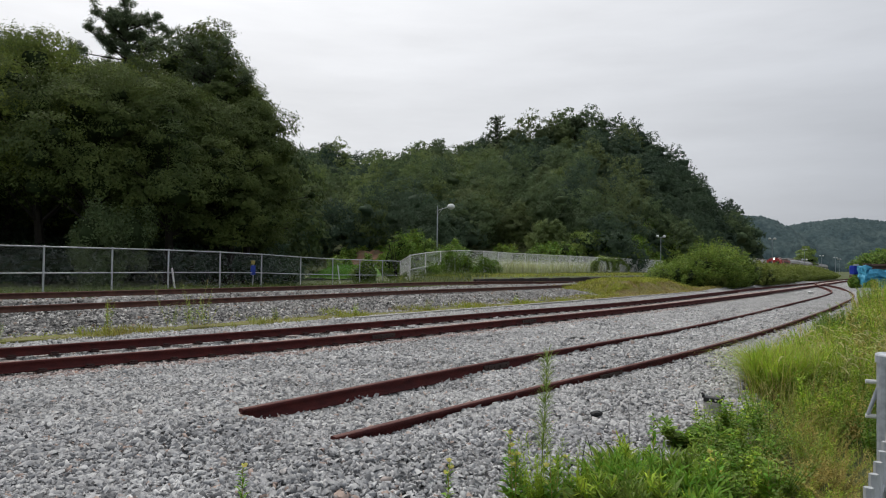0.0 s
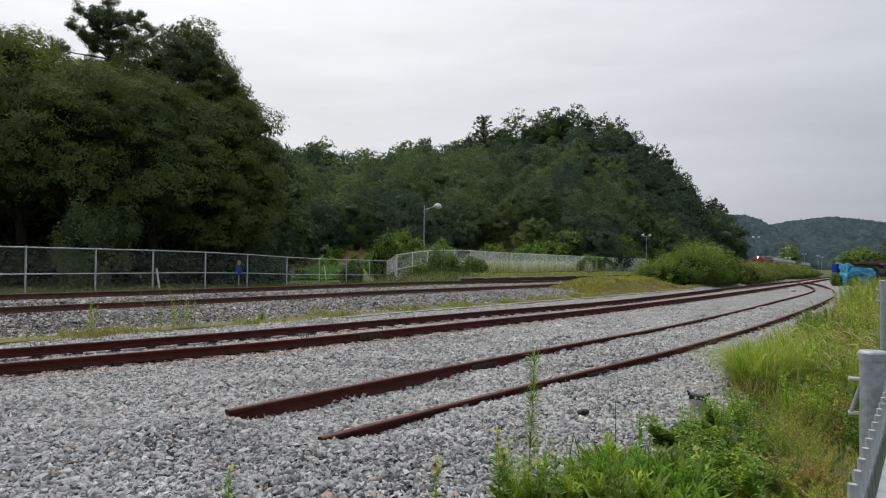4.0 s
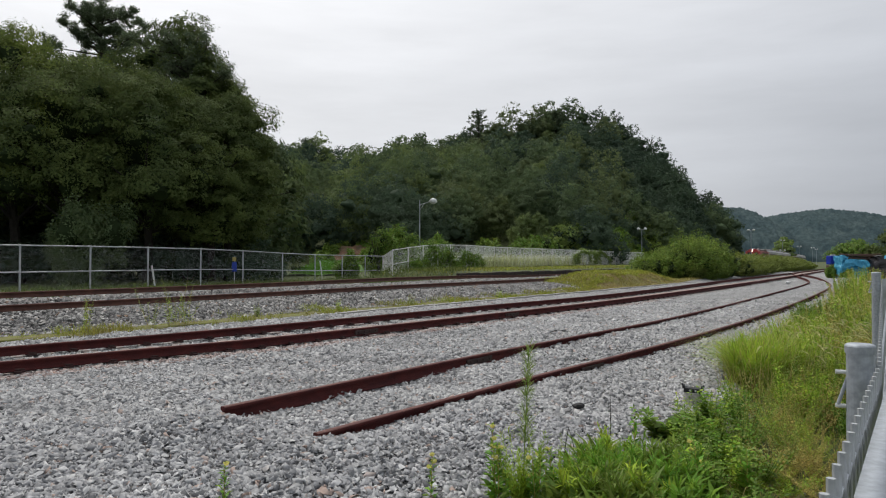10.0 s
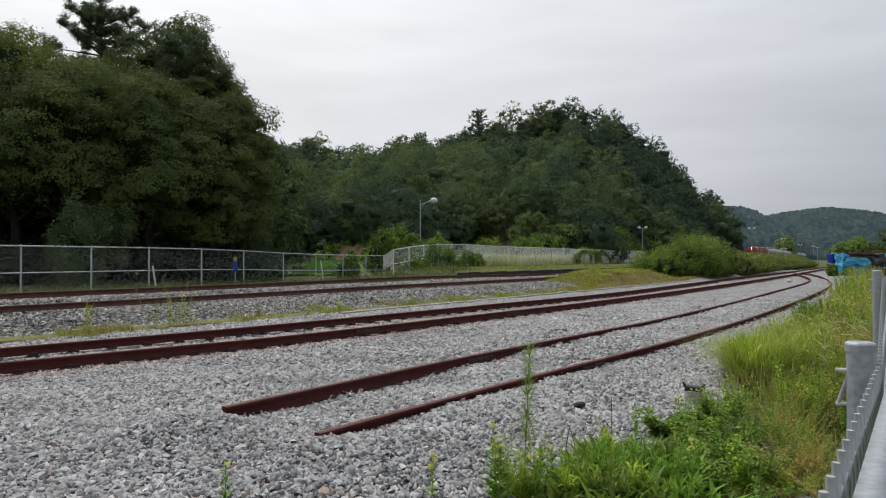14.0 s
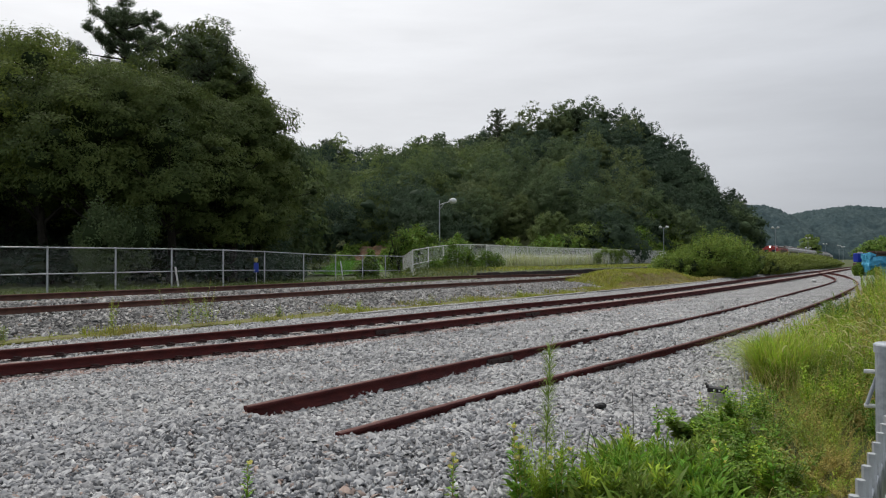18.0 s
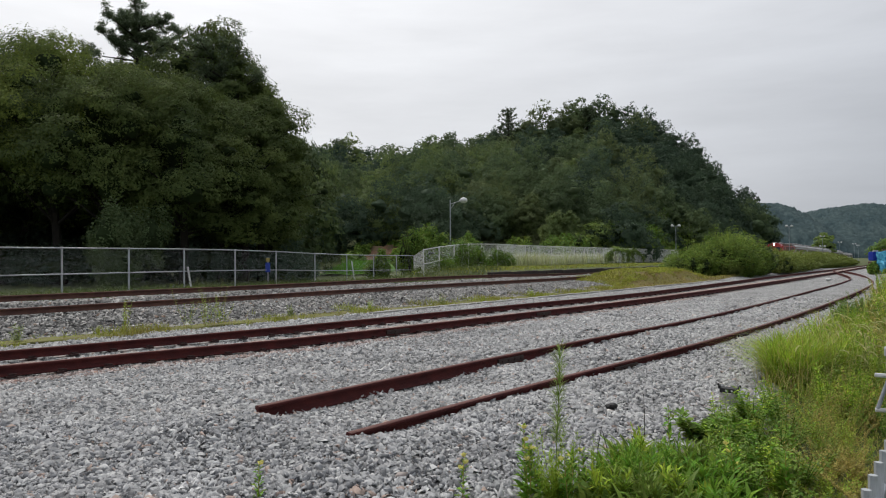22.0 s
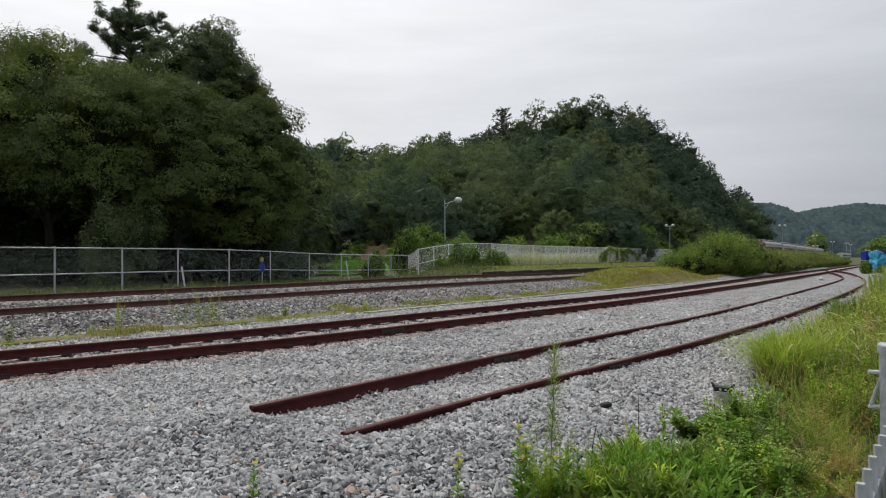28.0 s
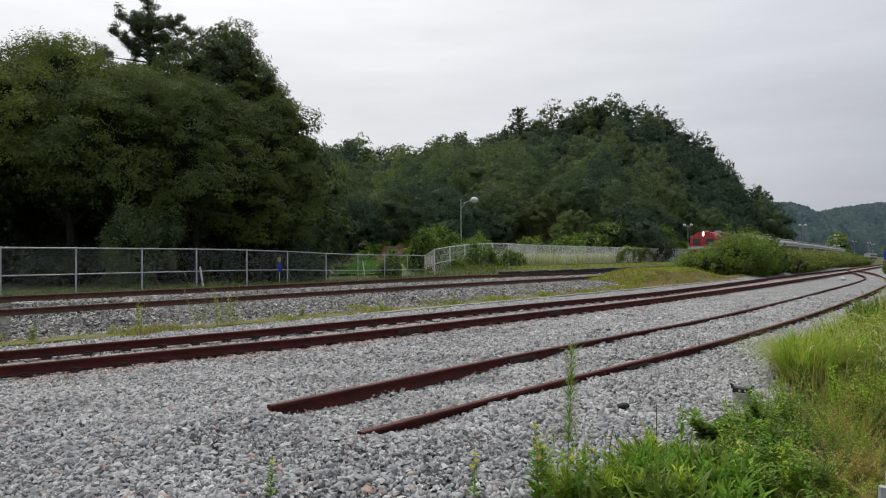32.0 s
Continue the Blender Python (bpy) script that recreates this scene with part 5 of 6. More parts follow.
loco = locomotive()
first = coach("white passenger coach with maroon band and grey roof", M_CREAM, M_MAROON)
coaches = [first] + [copy_thing(first, Matrix()) for k in range(6)]
away = coach("pale grey railcar with reddish band", M_CREAM, M_MAROON)
railcars = [away] + [copy_thing(away, Matrix()) for k in range(2)]
for o in railcars:
    tagged(o, "pale grey railcar with reddish band leaving the station", "railcar", "leaving railcars")


def on_line(y, a, b, rz, top):
    """A place on the straight line x = a + b y, on rails that fall gently away."""
    return pose(a + b * y, y, top - 0.005 * (y - 74), 0, 0, rz)


def motions():
    front = [(0, 146.2), (9, 146.0), (12, 145.0), (14, 143.2), (17, 138), (20, 131), (23, 121), (25.5, 110), (28, 97.5), (30, 85.6), (32, 72.6)]
    b = 0.597
    k = 1 / math.hypot(1, b)
    turn = -math.degrees(math.atan(b))
    walk(loco, [(t, on_line(y, -20.68, b, turn, 0.6)) for t, y in front])
    for n, c in enumerate(coaches):
        walk(c, [(t, on_line(y + (19.3 + n * 23.3) * k, -20.68, b, turn, 0.6)) for t, y in front])
    rear = [(0, 150), (10, 220), (20, 290), (32, 382)]
    b2 = 0.62
    k2 = 1 / math.hypot(1, b2)
    for n, c in enumerate(railcars):
        walk(c, [(t, on_line(y + n * 23.3 * k2, -30.0, b2, -math.degrees(math.atan(b2)), 0.2)) for t, y in rear])


# ---- platform edge, cable trough, yard clutter ----
edge_pts = [xy(u, 21.75) for u in np.arange(30.5, 62, 1.0)]
t = thing("platform_edge", "dark tarred timber edge of the grassy platform", "platform edge", kind="structure")
for k in range(len(edge_pts) - 1):
    (x0, y0), (x1, y1) = edge_pts[k], edge_pts[k + 1]
    part("block", box(B(), 0, 0, 0, 0.98, 0.25, 0.36, 0.03), M_DARKWALL, t).matrix_local = pose((x0 + x1) / 2, (y0 + y1) / 2, 0.60 + 0.02 * math.sin(k * 2.1), 0, 0, math.degrees(math.atan2(y1 - y0, x1 - x0)))
t = thing("cable_trough", "pale concrete cable trough lids beside the grass strip", "cable trough", kind="structure")
lid = box_mesh("lid", 0.96, 0.2, 0.07, M_CONC, 0.01)
for k in range(38):
    x, y = xy(14 + k, 13.75 + 0.06 * math.sin(k * 0.7))
    ob = new("lid", lid)
    ob.parent = t
    ob.matrix_local = pose(x, y, 0.03 + 0.008 * math.sin(k * 3.1), 0, 0, 90 - 36.5 + 1.2 * math.sin(k * 5.0))

t = thing("marker_stub", "short grey concrete marker with a black winged cap", "marker", pose(2.69, 7.40, -0.045, 0, 3, -20) @ Matrix.Scale(0.92, 4))
part("body", rod(B(), (0, 0, -0.1), (0, 0, 0.205), 0.125, 0.098, 18), M_CONC, t)
cap = box(B(), 0, 0, 0.228, 0.205, 0.13, 0.055, 0.012)
for sgn in (-1, 1):
    box(cap, sgn * 0.105, 0, 0.262, 0.03, 0.11, 0.04, 0.008, None)
    box(cap, sgn * 0.118, 0, 0.285, 0.022, 0.07, 0.022, 0.006)
cap = part("cap", cap, M_BLACK, t)
for sgn in (-0.03, 0.03):
    part("hole", rod(B(), (sgn, -0.064, 0.23), (sgn, -0.071, 0.23), 0.012, seg=10), M_WHITE, cap)
b = ball(B(), (0, 0, 0.02), 0.05, 2, (1.2, 0.9, 0.65))
for v in b.verts:
    v.co *= random.uniform(0.85, 1.15)
ob = tagged(part("black_stone", b, M_BLACK), "single black stone on the pale ballast", "stone")
ob.matrix_world = on_land(1.37, 7.0, 0.02)
b = ball(B(), (0, 0, 0.08), 0.15, 2, (1.2, 0.9, 0.6))
ob = tagged(part("white_stone", b, M_WHITE), "pale slab lying on the ballast between the tracks", "stone")
ob.matrix_world = pose(22.3, 43.9, 0.0)

# covered pile of material and blue drum beyond the siding
t = thing("covered_pile", "stacked rusty steel under crumpled blue and black tarpaulins", "material pile", pose(39.2, 57.5, 0, 0, 0, -8))
rng = np.random.default_rng(12)
for k in range(12):
    part("beam", box(B(), rng.uniform(-4.0, -3.5), rng.uniform(-0.9, 0.9), 1.68 + 0.11 * (k % 4), rng.uniform(1.9, 2.6), 0.22, 0.1, 0.015, (0, rng.uniform(-2, 2), rng.uniform(-6, 6))), M_STEELPILE, t)


def tarp(cx, cy, cz, sx, sy, sz, material):
    """Crumpled sheet over a block: wider at the foot, folded and uneven."""
    b = box(B(), 0, 0, 0, sx, sy, sz)
    bmesh.ops.subdivide_edges(b, edges=b.edges[:], cuts=11, use_grid_fill=True)
    for v in b.verts:
        q = v.co.copy()
        f = 1 + 0.16 * (0.5 - q.z / sz)
        v.co.x, v.co.y = q.x * f, q.y * f
        n = noise.noise_vector(Vector((q.x * 1.4 + cx, q.y * 1.4, q.z * 2.2))) * (0.13 + 0.05 * sx) + noise.noise_vector(q * 3.6 + Vector((cx, 0, 0))) * 0.11
        v.co += n
    bmesh.ops.translate(b, vec=(cx, cy, cz), verts=b.verts)
    part("tarpaulin", b, material, t)


tarp(-5.2, -0.2, 0.93, 0.5, 1.6, 1.85, M_TARP)
tarp(-4.3, -0.2, 1.22, 1.7, 1.9, 0.6, M_TARP)
tarp(-4.2, -0.1, 0.5, 1.5, 1.8, 1.0, M_TARP)
tarp(-2.3, 0.0, 1.62, 0.6, 1.4, 0.6, M_BLACKTARP)
tarp(-0.9, -0.2, 0.75, 4.6, 2.2, 1.5, M_BLACKTARP)
tarp(0.2, 0.1, 1.68, 3.8, 1.6, 0.4, M_TARP)
tarp(4.6, 0, 0.85, 5.0, 2.4, 1.7, M_TARP)
t = thing("blue_container", "deep blue plastic tank with a white lid", "tank", pose(34.45, 60, 0.0))
part("tank", box(B(), 0, 0, 1.52, 0.78, 0.78, 0.78, 0.06), M_BLUE, t)
part("stand", box(B(), 0, 0, 0.53, 0.8, 0.8, 1.06, 0.02), M_STEELPILE, t)
part("lid", rod(B(), (0, 0, 1.93), (0, 0, 2.02), 0.2, seg=14), M_WHITE, t)
for k, (x, y, r, h) in enumerate([(34.1, 58.9, 0.75, 1.3), (33.5, 58.6, 0.55, 0.9), (33.7, 56.6, 0.5, 0.8)]):
    shrub("bush", "low green shrub beside the covered pile", 95 + k, pose(x, y, 0), r, r, h, 4000, 0.12, M_VINE)
broad_tree("broadleaf_tree", "young light green tree near the station", 101, 9.4, 3.7, 0.3, 16000, 0.36, M_LIGHT, pose(114.5, 228, -0.4), 1500)
broad_tree("broadleaf_tree", "green tree behind the covered pile", 102, 5.2, 4.6, 0.3, 14000, 0.28, M_VINE, pose(76, 125, -0.4), 1200)
broad_tree("broadleaf_tree", "dark tree behind the covered pile", 103, 8.0, 4.6, 0.5, 14000, 0.28, M_LEAF, pose(79.5, 118, -0.4), 1200)


# ---- near fence of steel panels ----
def fence_at(u, v, z):
    d = u - 1.5
    x, y = xy(u, v + (0.02 * d if d < 0 else 0.061 * min(d, 3.25) + 0.01 * max(d - 3.25, 0)))
    return Vector((x, y, z + 0.025 * min(max(d, 0), 3.25) - 0.012 * max(d - 3.25, 0)))


NF = thing("panel_fence", "grey galvanised panel fence with round capped posts", "fence")
for u, r, z in ((1.5, 0.0235, 1.432), (4.75, 0.0235, 1.435), (8.0, 0.0235, 1.435), (11.2, 0.0235, 1.435), (14.4, 0.0235, 1.435), (17.6, 0.0235, 1.435)):
    post = part("post", rod(B(), fence_at(u, 0.135, -0.3), fence_at(u, 0.135, z), r, seg=24), M_GALV, NF)
    b = rod(B(), fence_at(u, 0.135, z - 0.012), fence_at(u, 0.135, z + 0.001), r + 0.0025, seg=28)
    g = fence_at(u, 0.135, z + 0.001)
    for k, (d0, d1, r0, r1) in enumerate(((0, 0.003, 0.003, 0.0015), (0.003, 0.005, 0.0015, -0.002), (0.005, 0.006, -0.002, -0.012))):
        rod(b, g + Vector((0, 0, d0)), g + Vector((0, 0, d1)), r + r0, r + r1, seg=28)
    part("cap", b, M_GALV, post)
    for dz in (0.05, 0.115):
        part("bolt", rod(B(), fence_at(u, 0.155, z - dz), fence_at(u - 0.005, 0.176, z - dz), 0.004, seg=8), M_WHITE, post)
    part("strut", rod(B(), fence_at(u - 0.004, 0.172, z - 0.113), fence_at(u, 0.156, z - 0.06), 0.0035, seg=8), M_GALV, post)
for z, w, hgt, off in ((1.372, 0.034, 0.03, 0.078), (1.366, 0.022, 0.024, 0.046), (0.75, 0.05, 0.03, 0.07), (0.12, 0.05, 0.03, 0.07)):
    v, f = sweep(np.array([fence_at(u, off, z) for u in (0.42, 1.5, 6, 12, 18)]), [(-w / 2, -hgt), (-w / 2 + 0.004, 0), (w / 2 - 0.004, 0), (w / 2, -hgt)])
    part("rail", mesh_from("rail", v, f, M_GALV), M_GALV, NF)
pk = rod(B(), (0, 0, 0), (0, 0, 1.42), 0.0042, seg=6)
me_pk = bpy.data.meshes.new("picket")
pk.to_mesh(me_pk)
pk.free()
me_pk.materials.append(M_FENCE)
for k in range(290):
    ob = new("picket", me_pk)
    ob.parent = NF
    ob.matrix_local = Matrix.Translation(fence_at(0.5 + k * 0.05, 0.105, -0.02))
for k in range(9):
    part("wire", rod(rod(B(), fence_at(0.45, 0.105, 0.1 + k * 0.158), fence_at(1.5, 0.105, 0.1 + k * 0.158), 0.003, seg=6), fence_at(1.5, 0.105, 0.1 + k * 0.158), fence_at(5.5, 0.105, 0.1 + k * 0.158), 0.003, seg=6), M_GALV, NF)
t = thing("kerb", "weathered concrete kerb along the fence foot", "kerb", kind="structure")
for k in range(2):
    p = fence_at(4.1 + k * 1.0, 0.60, -0.33)
    part("kerb_stone", box(B(), 0, 0, 0, 0.985, 0.14, 0.3, 0.02), M_CONC, t).matrix_local = pose(p.x, p.y, p.z, 0, 0, 90 - 33.3)


# ---- grasses and weeds ----
def blades(rng, spots, hmin, hmax, width, lean, heads=0.0):
    """Bent grass blades of three quads each at the places given (x, y, z)."""
    n = len(spots)
    s = np.asarray(spots, float)
    h = rng.uniform(hmin, hmax, n)[:, None]
    a = rng.uniform(0, 2 * math.pi, n)
    d = np.stack([np.cos(a), np.sin(a), 0 * a], 1)
    side = np.stack([-np.sin(a), np.cos(a), 0 * a], 1) * (width * rng.uniform(0.6, 1.3, n))[:, None]
    le = (lean * rng.uniform(0.3, 1.4, n))[:, None]
    up = np.array([0, 0, 1.0])
    rows = []
    for q, wq in ((0, 0.8), (0.4, 1.0), (0.75, 0.7), (1.0, 0.08)):
        c = s + up * h * (q - 0.35 * le * q ** 3) + d * h * le * q ** 2
        rows += [c - side * wq, c + side * wq]
    v = np.stack(rows, 1).reshape(-1, 3)
    base = np.arange(n)[:, None] * 8
    f = np.concatenate([base + np.array([2 * k, 2 * k + 1, 2 * k + 3, 2 * k + 2]) for k in range(3)], 0)
    return v, f


def scatter(rng, n, u0, u1, v0, v1, clump=0.0):
    u, v = rng.uniform(u0, u1, n), rng.uniform(v0, v1, n)
    x, y = xy(u, v)
    return np.stack([x, y, land(x, y) - 0.02], 1)


def stuff(name, rng_arrays, material, label):
    V, F, n = [], [], 0
    for v, f in rng_arrays:
        V.append(v), F.append(f + n)
        n += len(v)
    return tagged(new(name, mesh_from(name, np.vstack(V), np.vstack(F), material)), label, "grass", kind="stuff")


rg = np.random.default_rng(77)
vmax = lambda u: 1.6 + 0.012 * u


def verge(n, u0, u1, vlo, extra=0.0):
    u = rg.uniform(u0, u1, n)
    v = vlo + (vmax(u) + extra + 0.35 * wave(u, u * 0.7, 0.6) - vlo) * rg.uniform(0, 1, n) ** 0.9
    x, y = xy(u, v)
    return np.stack([x, y, land(x, y) - 0.03], 1)


stuff("verge_grass", [blades(rg, verge(6000, 9.2, 15, 0.5, 0.2), 0.3, 0.7, 0.0038, 0.75), blades(rg, verge(9000, 12, 22, 0.2, 0.6), 0.3, 0.8, 0.005, 0.7), blades(rg, verge(8000, 20, 45, -0.6, 0.7), 0.3, 0.7, 0.010, 0.6)], M_GRASS, "tall yellow-green grass of the verge by the fence")
stuff("dry_verge_grass", [blades(rg, verge(2600, 4.6, 9, 0.5, 0.1), 0.06, 0.2, 0.0022, 0.9), blades(rg, verge(2500, 8, 15, 0.3, 0.5), 0.3, 0.8, 0.0022, 0.8), blades(rg, verge(2500, 14, 40, 0, 0.8), 0.4, 0.9, 0.006, 0.7)], M_STRAW, "dry straw-coloured grass among the weeds")


def stem_leaves(rng, stems, per, length, width, pitch=35.0, taper=0.4, f0=0.05, f1=1.0, droop=0.25):
    """Lance-shaped leaves set spirally along stems given as pairs of points."""
    V = []
    for p0, p1 in stems:
        p0, p1 = np.array(p0), np.array(p1)
        f = np.linspace(f0, f1, per) + rng.normal(0, 0.01, per)
        az = np.arange(per) * 2.4 + rng.uniform(0, 6.3) + rng.normal(0, 0.3, per)
        pt = np.radians(pitch + rng.normal(0, 14, per))
        ln = (length * (1 - taper * f) * rng.uniform(0.6, 1.2, per))[:, None]
        c = p0 + (p1 - p0) * f[:, None]
        rad = np.stack([np.cos(az), np.sin(az), 0 * az], 1)
        d = rad * np.cos(pt)[:, None] + np.array([0, 0, 1.0]) * np.sin(pt)[:, None]
        side = np.stack([-np.sin(az), np.cos(az), rng.normal(0, 0.25, per)], 1) * (width * rng.uniform(0.35, 0.6, per) * (1 - taper * f))[:, None]
        mid = c + d * ln * 0.5
        tip = c + d * ln - np.array([0, 0, 1.0]) * ln * droop * rng.uniform(0, 1.5, per)[:, None]
        V.append(np.stack([c, mid + side, tip, mid - side], 1).reshape(-1, 3))
    V = np.vstack(V)
    return V, np.arange(len(V)).reshape(-1, 4)


def flower(c, k, t):
    fb = bmesh.new()
    for q in range(4):
        a = q * math.pi / 2 + k
        g = bmesh.ops.create_circle(fb, cap_ends=True, segments=6, radius=0.015)["verts"]
        bmesh.ops.transform(fb, matrix=Matrix.Translation((c[0] + 0.012 * math.cos(a), c[1] + 0.012 * math.sin(a), c[2])) @ Matrix.Rotation(0.9, 4, (math.sin(a), -math.cos(a), 0)), verts=g)
    part("flower", fb, M_YELLOW, t, "yellow flower")


def weed_clump(seed, m, r, h, count, size, material, label, flowers=0, stems=10, name="weed_clump", group="verge weeds", narrow=0.4, pitch=30.0, taper=0.35, f0=0.05, stem_mat=None, lean=0.5, stem_r=0.004):
    """A leafy weed: several stems with leaves all along them."""
    rng = np.random.default_rng(seed)
    t = thing(name, label, "weed", m, group)
    b, S = bmesh.new(), []
    for k in range(stems):
        a, q = rng.uniform(0, 2 * math.pi), math.sqrt(rng.uniform(0, 1))
        p0 = Vector((math.cos(a) * r * q * (1 - lean), math.sin(a) * r * q * (1 - lean), -0.03))
        hh = h * (rng.uniform(0.55, 1.0) if k else 1.0)
        p1 = p0 + Vector((math.cos(a) * r * lean * q + rng.normal(0, 0.05) * hh, math.sin(a) * r * lean * q + rng.normal(0, 0.05) * hh, hh))
        rod(b, p0, p1, stem_r, stem_r * 0.4, 5)
        S.append((p0, p1))
    me = bpy.data.meshes.new("stems")
    b.to_mesh(me)
    b.free()
    me.materials.append(stem_mat or M_WEED)
    tagged(part("stem", me, stem_mat or M_WEED, t), kind="stuff")
    v, f = stem_leaves(rng, S, max(3, count // stems), size, size * narrow, pitch, taper, f0)
    part("leaves", mesh_from("leaves", v, f, material), material, t)
    for k in range(flowers):
        p0, p1 = S[k % len(S)]
        c = p1 - (p1 - p0) * (0.13 * (k // len(S))) + Vector((rng.normal(0, 0.02), rng.normal(0, 0.02), 0))
        flower(c, k, t)
    return t


def strap_clump(seed, m, r, h, n, label, material):
    """A tuft of long arching leaves from one root."""
    rng = np.random.default_rng(seed)
    t = thing("weed_clump", label, "weed", m, "verge weeds")
    a, q = rng.uniform(0, 2 * math.pi, n), np.sqrt(rng.uniform(0, 1, n)) * r
    v, f = blades(rng, np.stack([q * np.cos(a), q * np.sin(a), 0 * a - 0.03], 1), h * 0.6, h * 1.15, 0.021, 0.85)
    part("leaves", mesh_from("leaves", v, f, material), material, t)
    return t


# long-leaved clumps at the edge of the ballast
for k, (x, y, r, h) in enumerate([(0.98, 4.78, 0.13, 0.30), (1.14, 5.02, 0.15, 0.33), (1.30, 4.72, 0.16, 0.34), (1.46, 5.0, 0.15, 0.34), (1.60, 4.78, 0.15, 0.32), (1.18, 4.45, 0.16, 0.32), (1.45, 4.45, 0.16, 0.32), (0.92, 4.45, 0.13, 0.28), (1.75, 5.05, 0.13, 0.28), (1.05, 4.2, 0.16, 0.3), (1.35, 4.2, 0.16, 0.3), (0.72, 4.25, 0.12, 0.25), (1.62, 4.25, 0.14, 0.28)]):
    strap_clump(200 + k, on_land(x, y), r, h, 95, "deep green long-leaved weed at the ballast edge", (M_WEED, M_BUSH)[k % 2])
for k, (x, y, h) in enumerate([(1.05, 4.9, 0.33), (1.25, 5.05, 0.36), (1.4, 4.75, 0.36), (1.58, 4.98, 0.34), (1.15, 4.62, 0.34), (1.3, 4.4, 0.33), (1.55, 4.6, 0.33), (1.0, 4.35, 0.3), (1.5, 4.3, 0.3), (0.82, 4.4, 0.28), (1.72, 4.85, 0.3), (1.2, 4.25, 0.3)]):
    weed_clump(220 + k, on_land(x, y), 0.17, h, 320, 0.155, (M_WEED, M_GRASS, M_WEED, M_BUSH)[k % 4], "deep green weed with long pointed leaves", 0, 8, narrow=0.125, pitch=48, taper=0.3, lean=0.7)
# evening flowers with yellow blooms: place, height, stems, blooms
for k, (x, y, h, n, fl) in enumerate([(0.335, 4.34, 0.58, 3, 5), (0.43, 4.5, 0.36, 3, 2), (0.57, 4.35, 0.40, 4, 2), (0.70, 4.5, 0.34, 3, 1), (1.775, 4.66, 0.44, 2, 4), (-1.38, 4.2, 0.27, 1, 1), (-0.11, 4.42, 0.33, 1, 3), (1.57, 5.62, 0.42, 1, 0), (1.98, 5.45, 0.34, 3, 0), (2.12, 4.75, 0.36, 3, 0)]):
    weed_clump(300 + k, on_land(x, y), 0.045 * n, h, 44 * n, 0.135 if k not in (5, 6) else 0.085, M_WEED, "upright flowering weed with lance-shaped leaves", fl, n, "flowering_weed", "flowering weeds", narrow=0.30, pitch=34, taper=0.6, lean=0.75, stem_mat=M_DRYWEED)
# one tall feathery weed, bare in the middle of its stem
t = weed_clump(330, on_land(0.475, 4.32), 0.01, 1.05, 460, 0.145, M_LIGHT, "single tall feathery weed growing from the ballast", 0, 1, "tall_weed", "tall weeds", narrow=0.042, pitch=46, taper=0.3, f0=0.42)
rng = np.random.default_rng(8)
v, f = stem_leaves(rng, [((0, 0, 0), (rng.normal(0, 0.10), rng.normal(0, 0.06), rng.uniform(0.28, 0.55))) for k in range(16)], 80, 0.075, 0.008, 48, 0.3, 0.15)
part("side_shoot", mesh_from("side_shoot", v, f, M_GRASS), M_GRASS, t)
for k, (x, y, h) in enumerate([(0.80, 4.62, 0.42), (0.93, 4.68, 0.36), (0.64, 4.6, 0.40)]):
    weed_clump(335 + k, on_land(x, y), 0.10, h, 420, 0.05, M_GRASS, "pale feathery weed at the ballast edge", 0, 9, "tall_weed", "tall weeds", narrow=0.09, pitch=50, f0=0.25, stem_r=0.002)
for k, (x, y, h, d) in enumerate([(0.86, 5.0, 0.36, 0.05), (1.46, 6.0, 0.40, 0.0), (0.99, 5.15, 0.3, -0.05)]):
    b = rod(rod(B(), (0, 0, -0.03), (d * 0.4, 0, h * 0.6), 0.004, 0.003, 5), (d * 0.4, 0, h * 0.6), (d, 0.02, h), 0.003, 0.002, 5)
    tagged(part("dead_stalk", b, M_BARK), "thin dark dead stalk standing in the ballast", "weed", "dead stalks").matrix_world = on_land(x, y)
# broad and fine weeds behind them
for k, (x, y, r, h, n, s, mt) in enumerate([(1.95, 6.0, 0.26, 0.30, 420, 0.12, M_VINE), (2.12, 5.85, 0.22, 0.28, 320, 0.11, M_WEED), (2.55, 6.4, 0.17, 0.42, 380, 0.07, M_WEED), (2.62, 6.55, 0.22, 0.42, 380, 0.06, M_GRASS), (2.75, 6.2, 0.24, 0.5, 420, 0.055, M_VINE), (2.28, 5.75, 0.26, 0.40, 460, 0.05, M_VINE), (2.18, 5.35, 0.24, 0.34, 420, 0.06, M_WEED), (2.5, 5.7, 0.26, 0.40, 520, 0.045, M_BUSH), (1.9, 4.95, 0.24, 0.28, 420, 0.06, M_VINE), (2.3, 5.0, 0.28, 0.34, 460, 0.05, M_BUSH), (2.05, 4.45, 0.28, 0.25, 420, 0.05, M_VINE), (2.9, 6.8, 0.25, 0.45, 420, 0.05, M_WEED), (3.1, 7.1, 0.25, 0.4, 420, 0.05, M_GRASS)]):
    weed_clump(340 + k, on_land(x, y), r, h, int(n * 0.8), s * 1.25, mt, "leafy green weed between ballast and fence", 0, 15, narrow=0.5, pitch=22, lean=0.9)
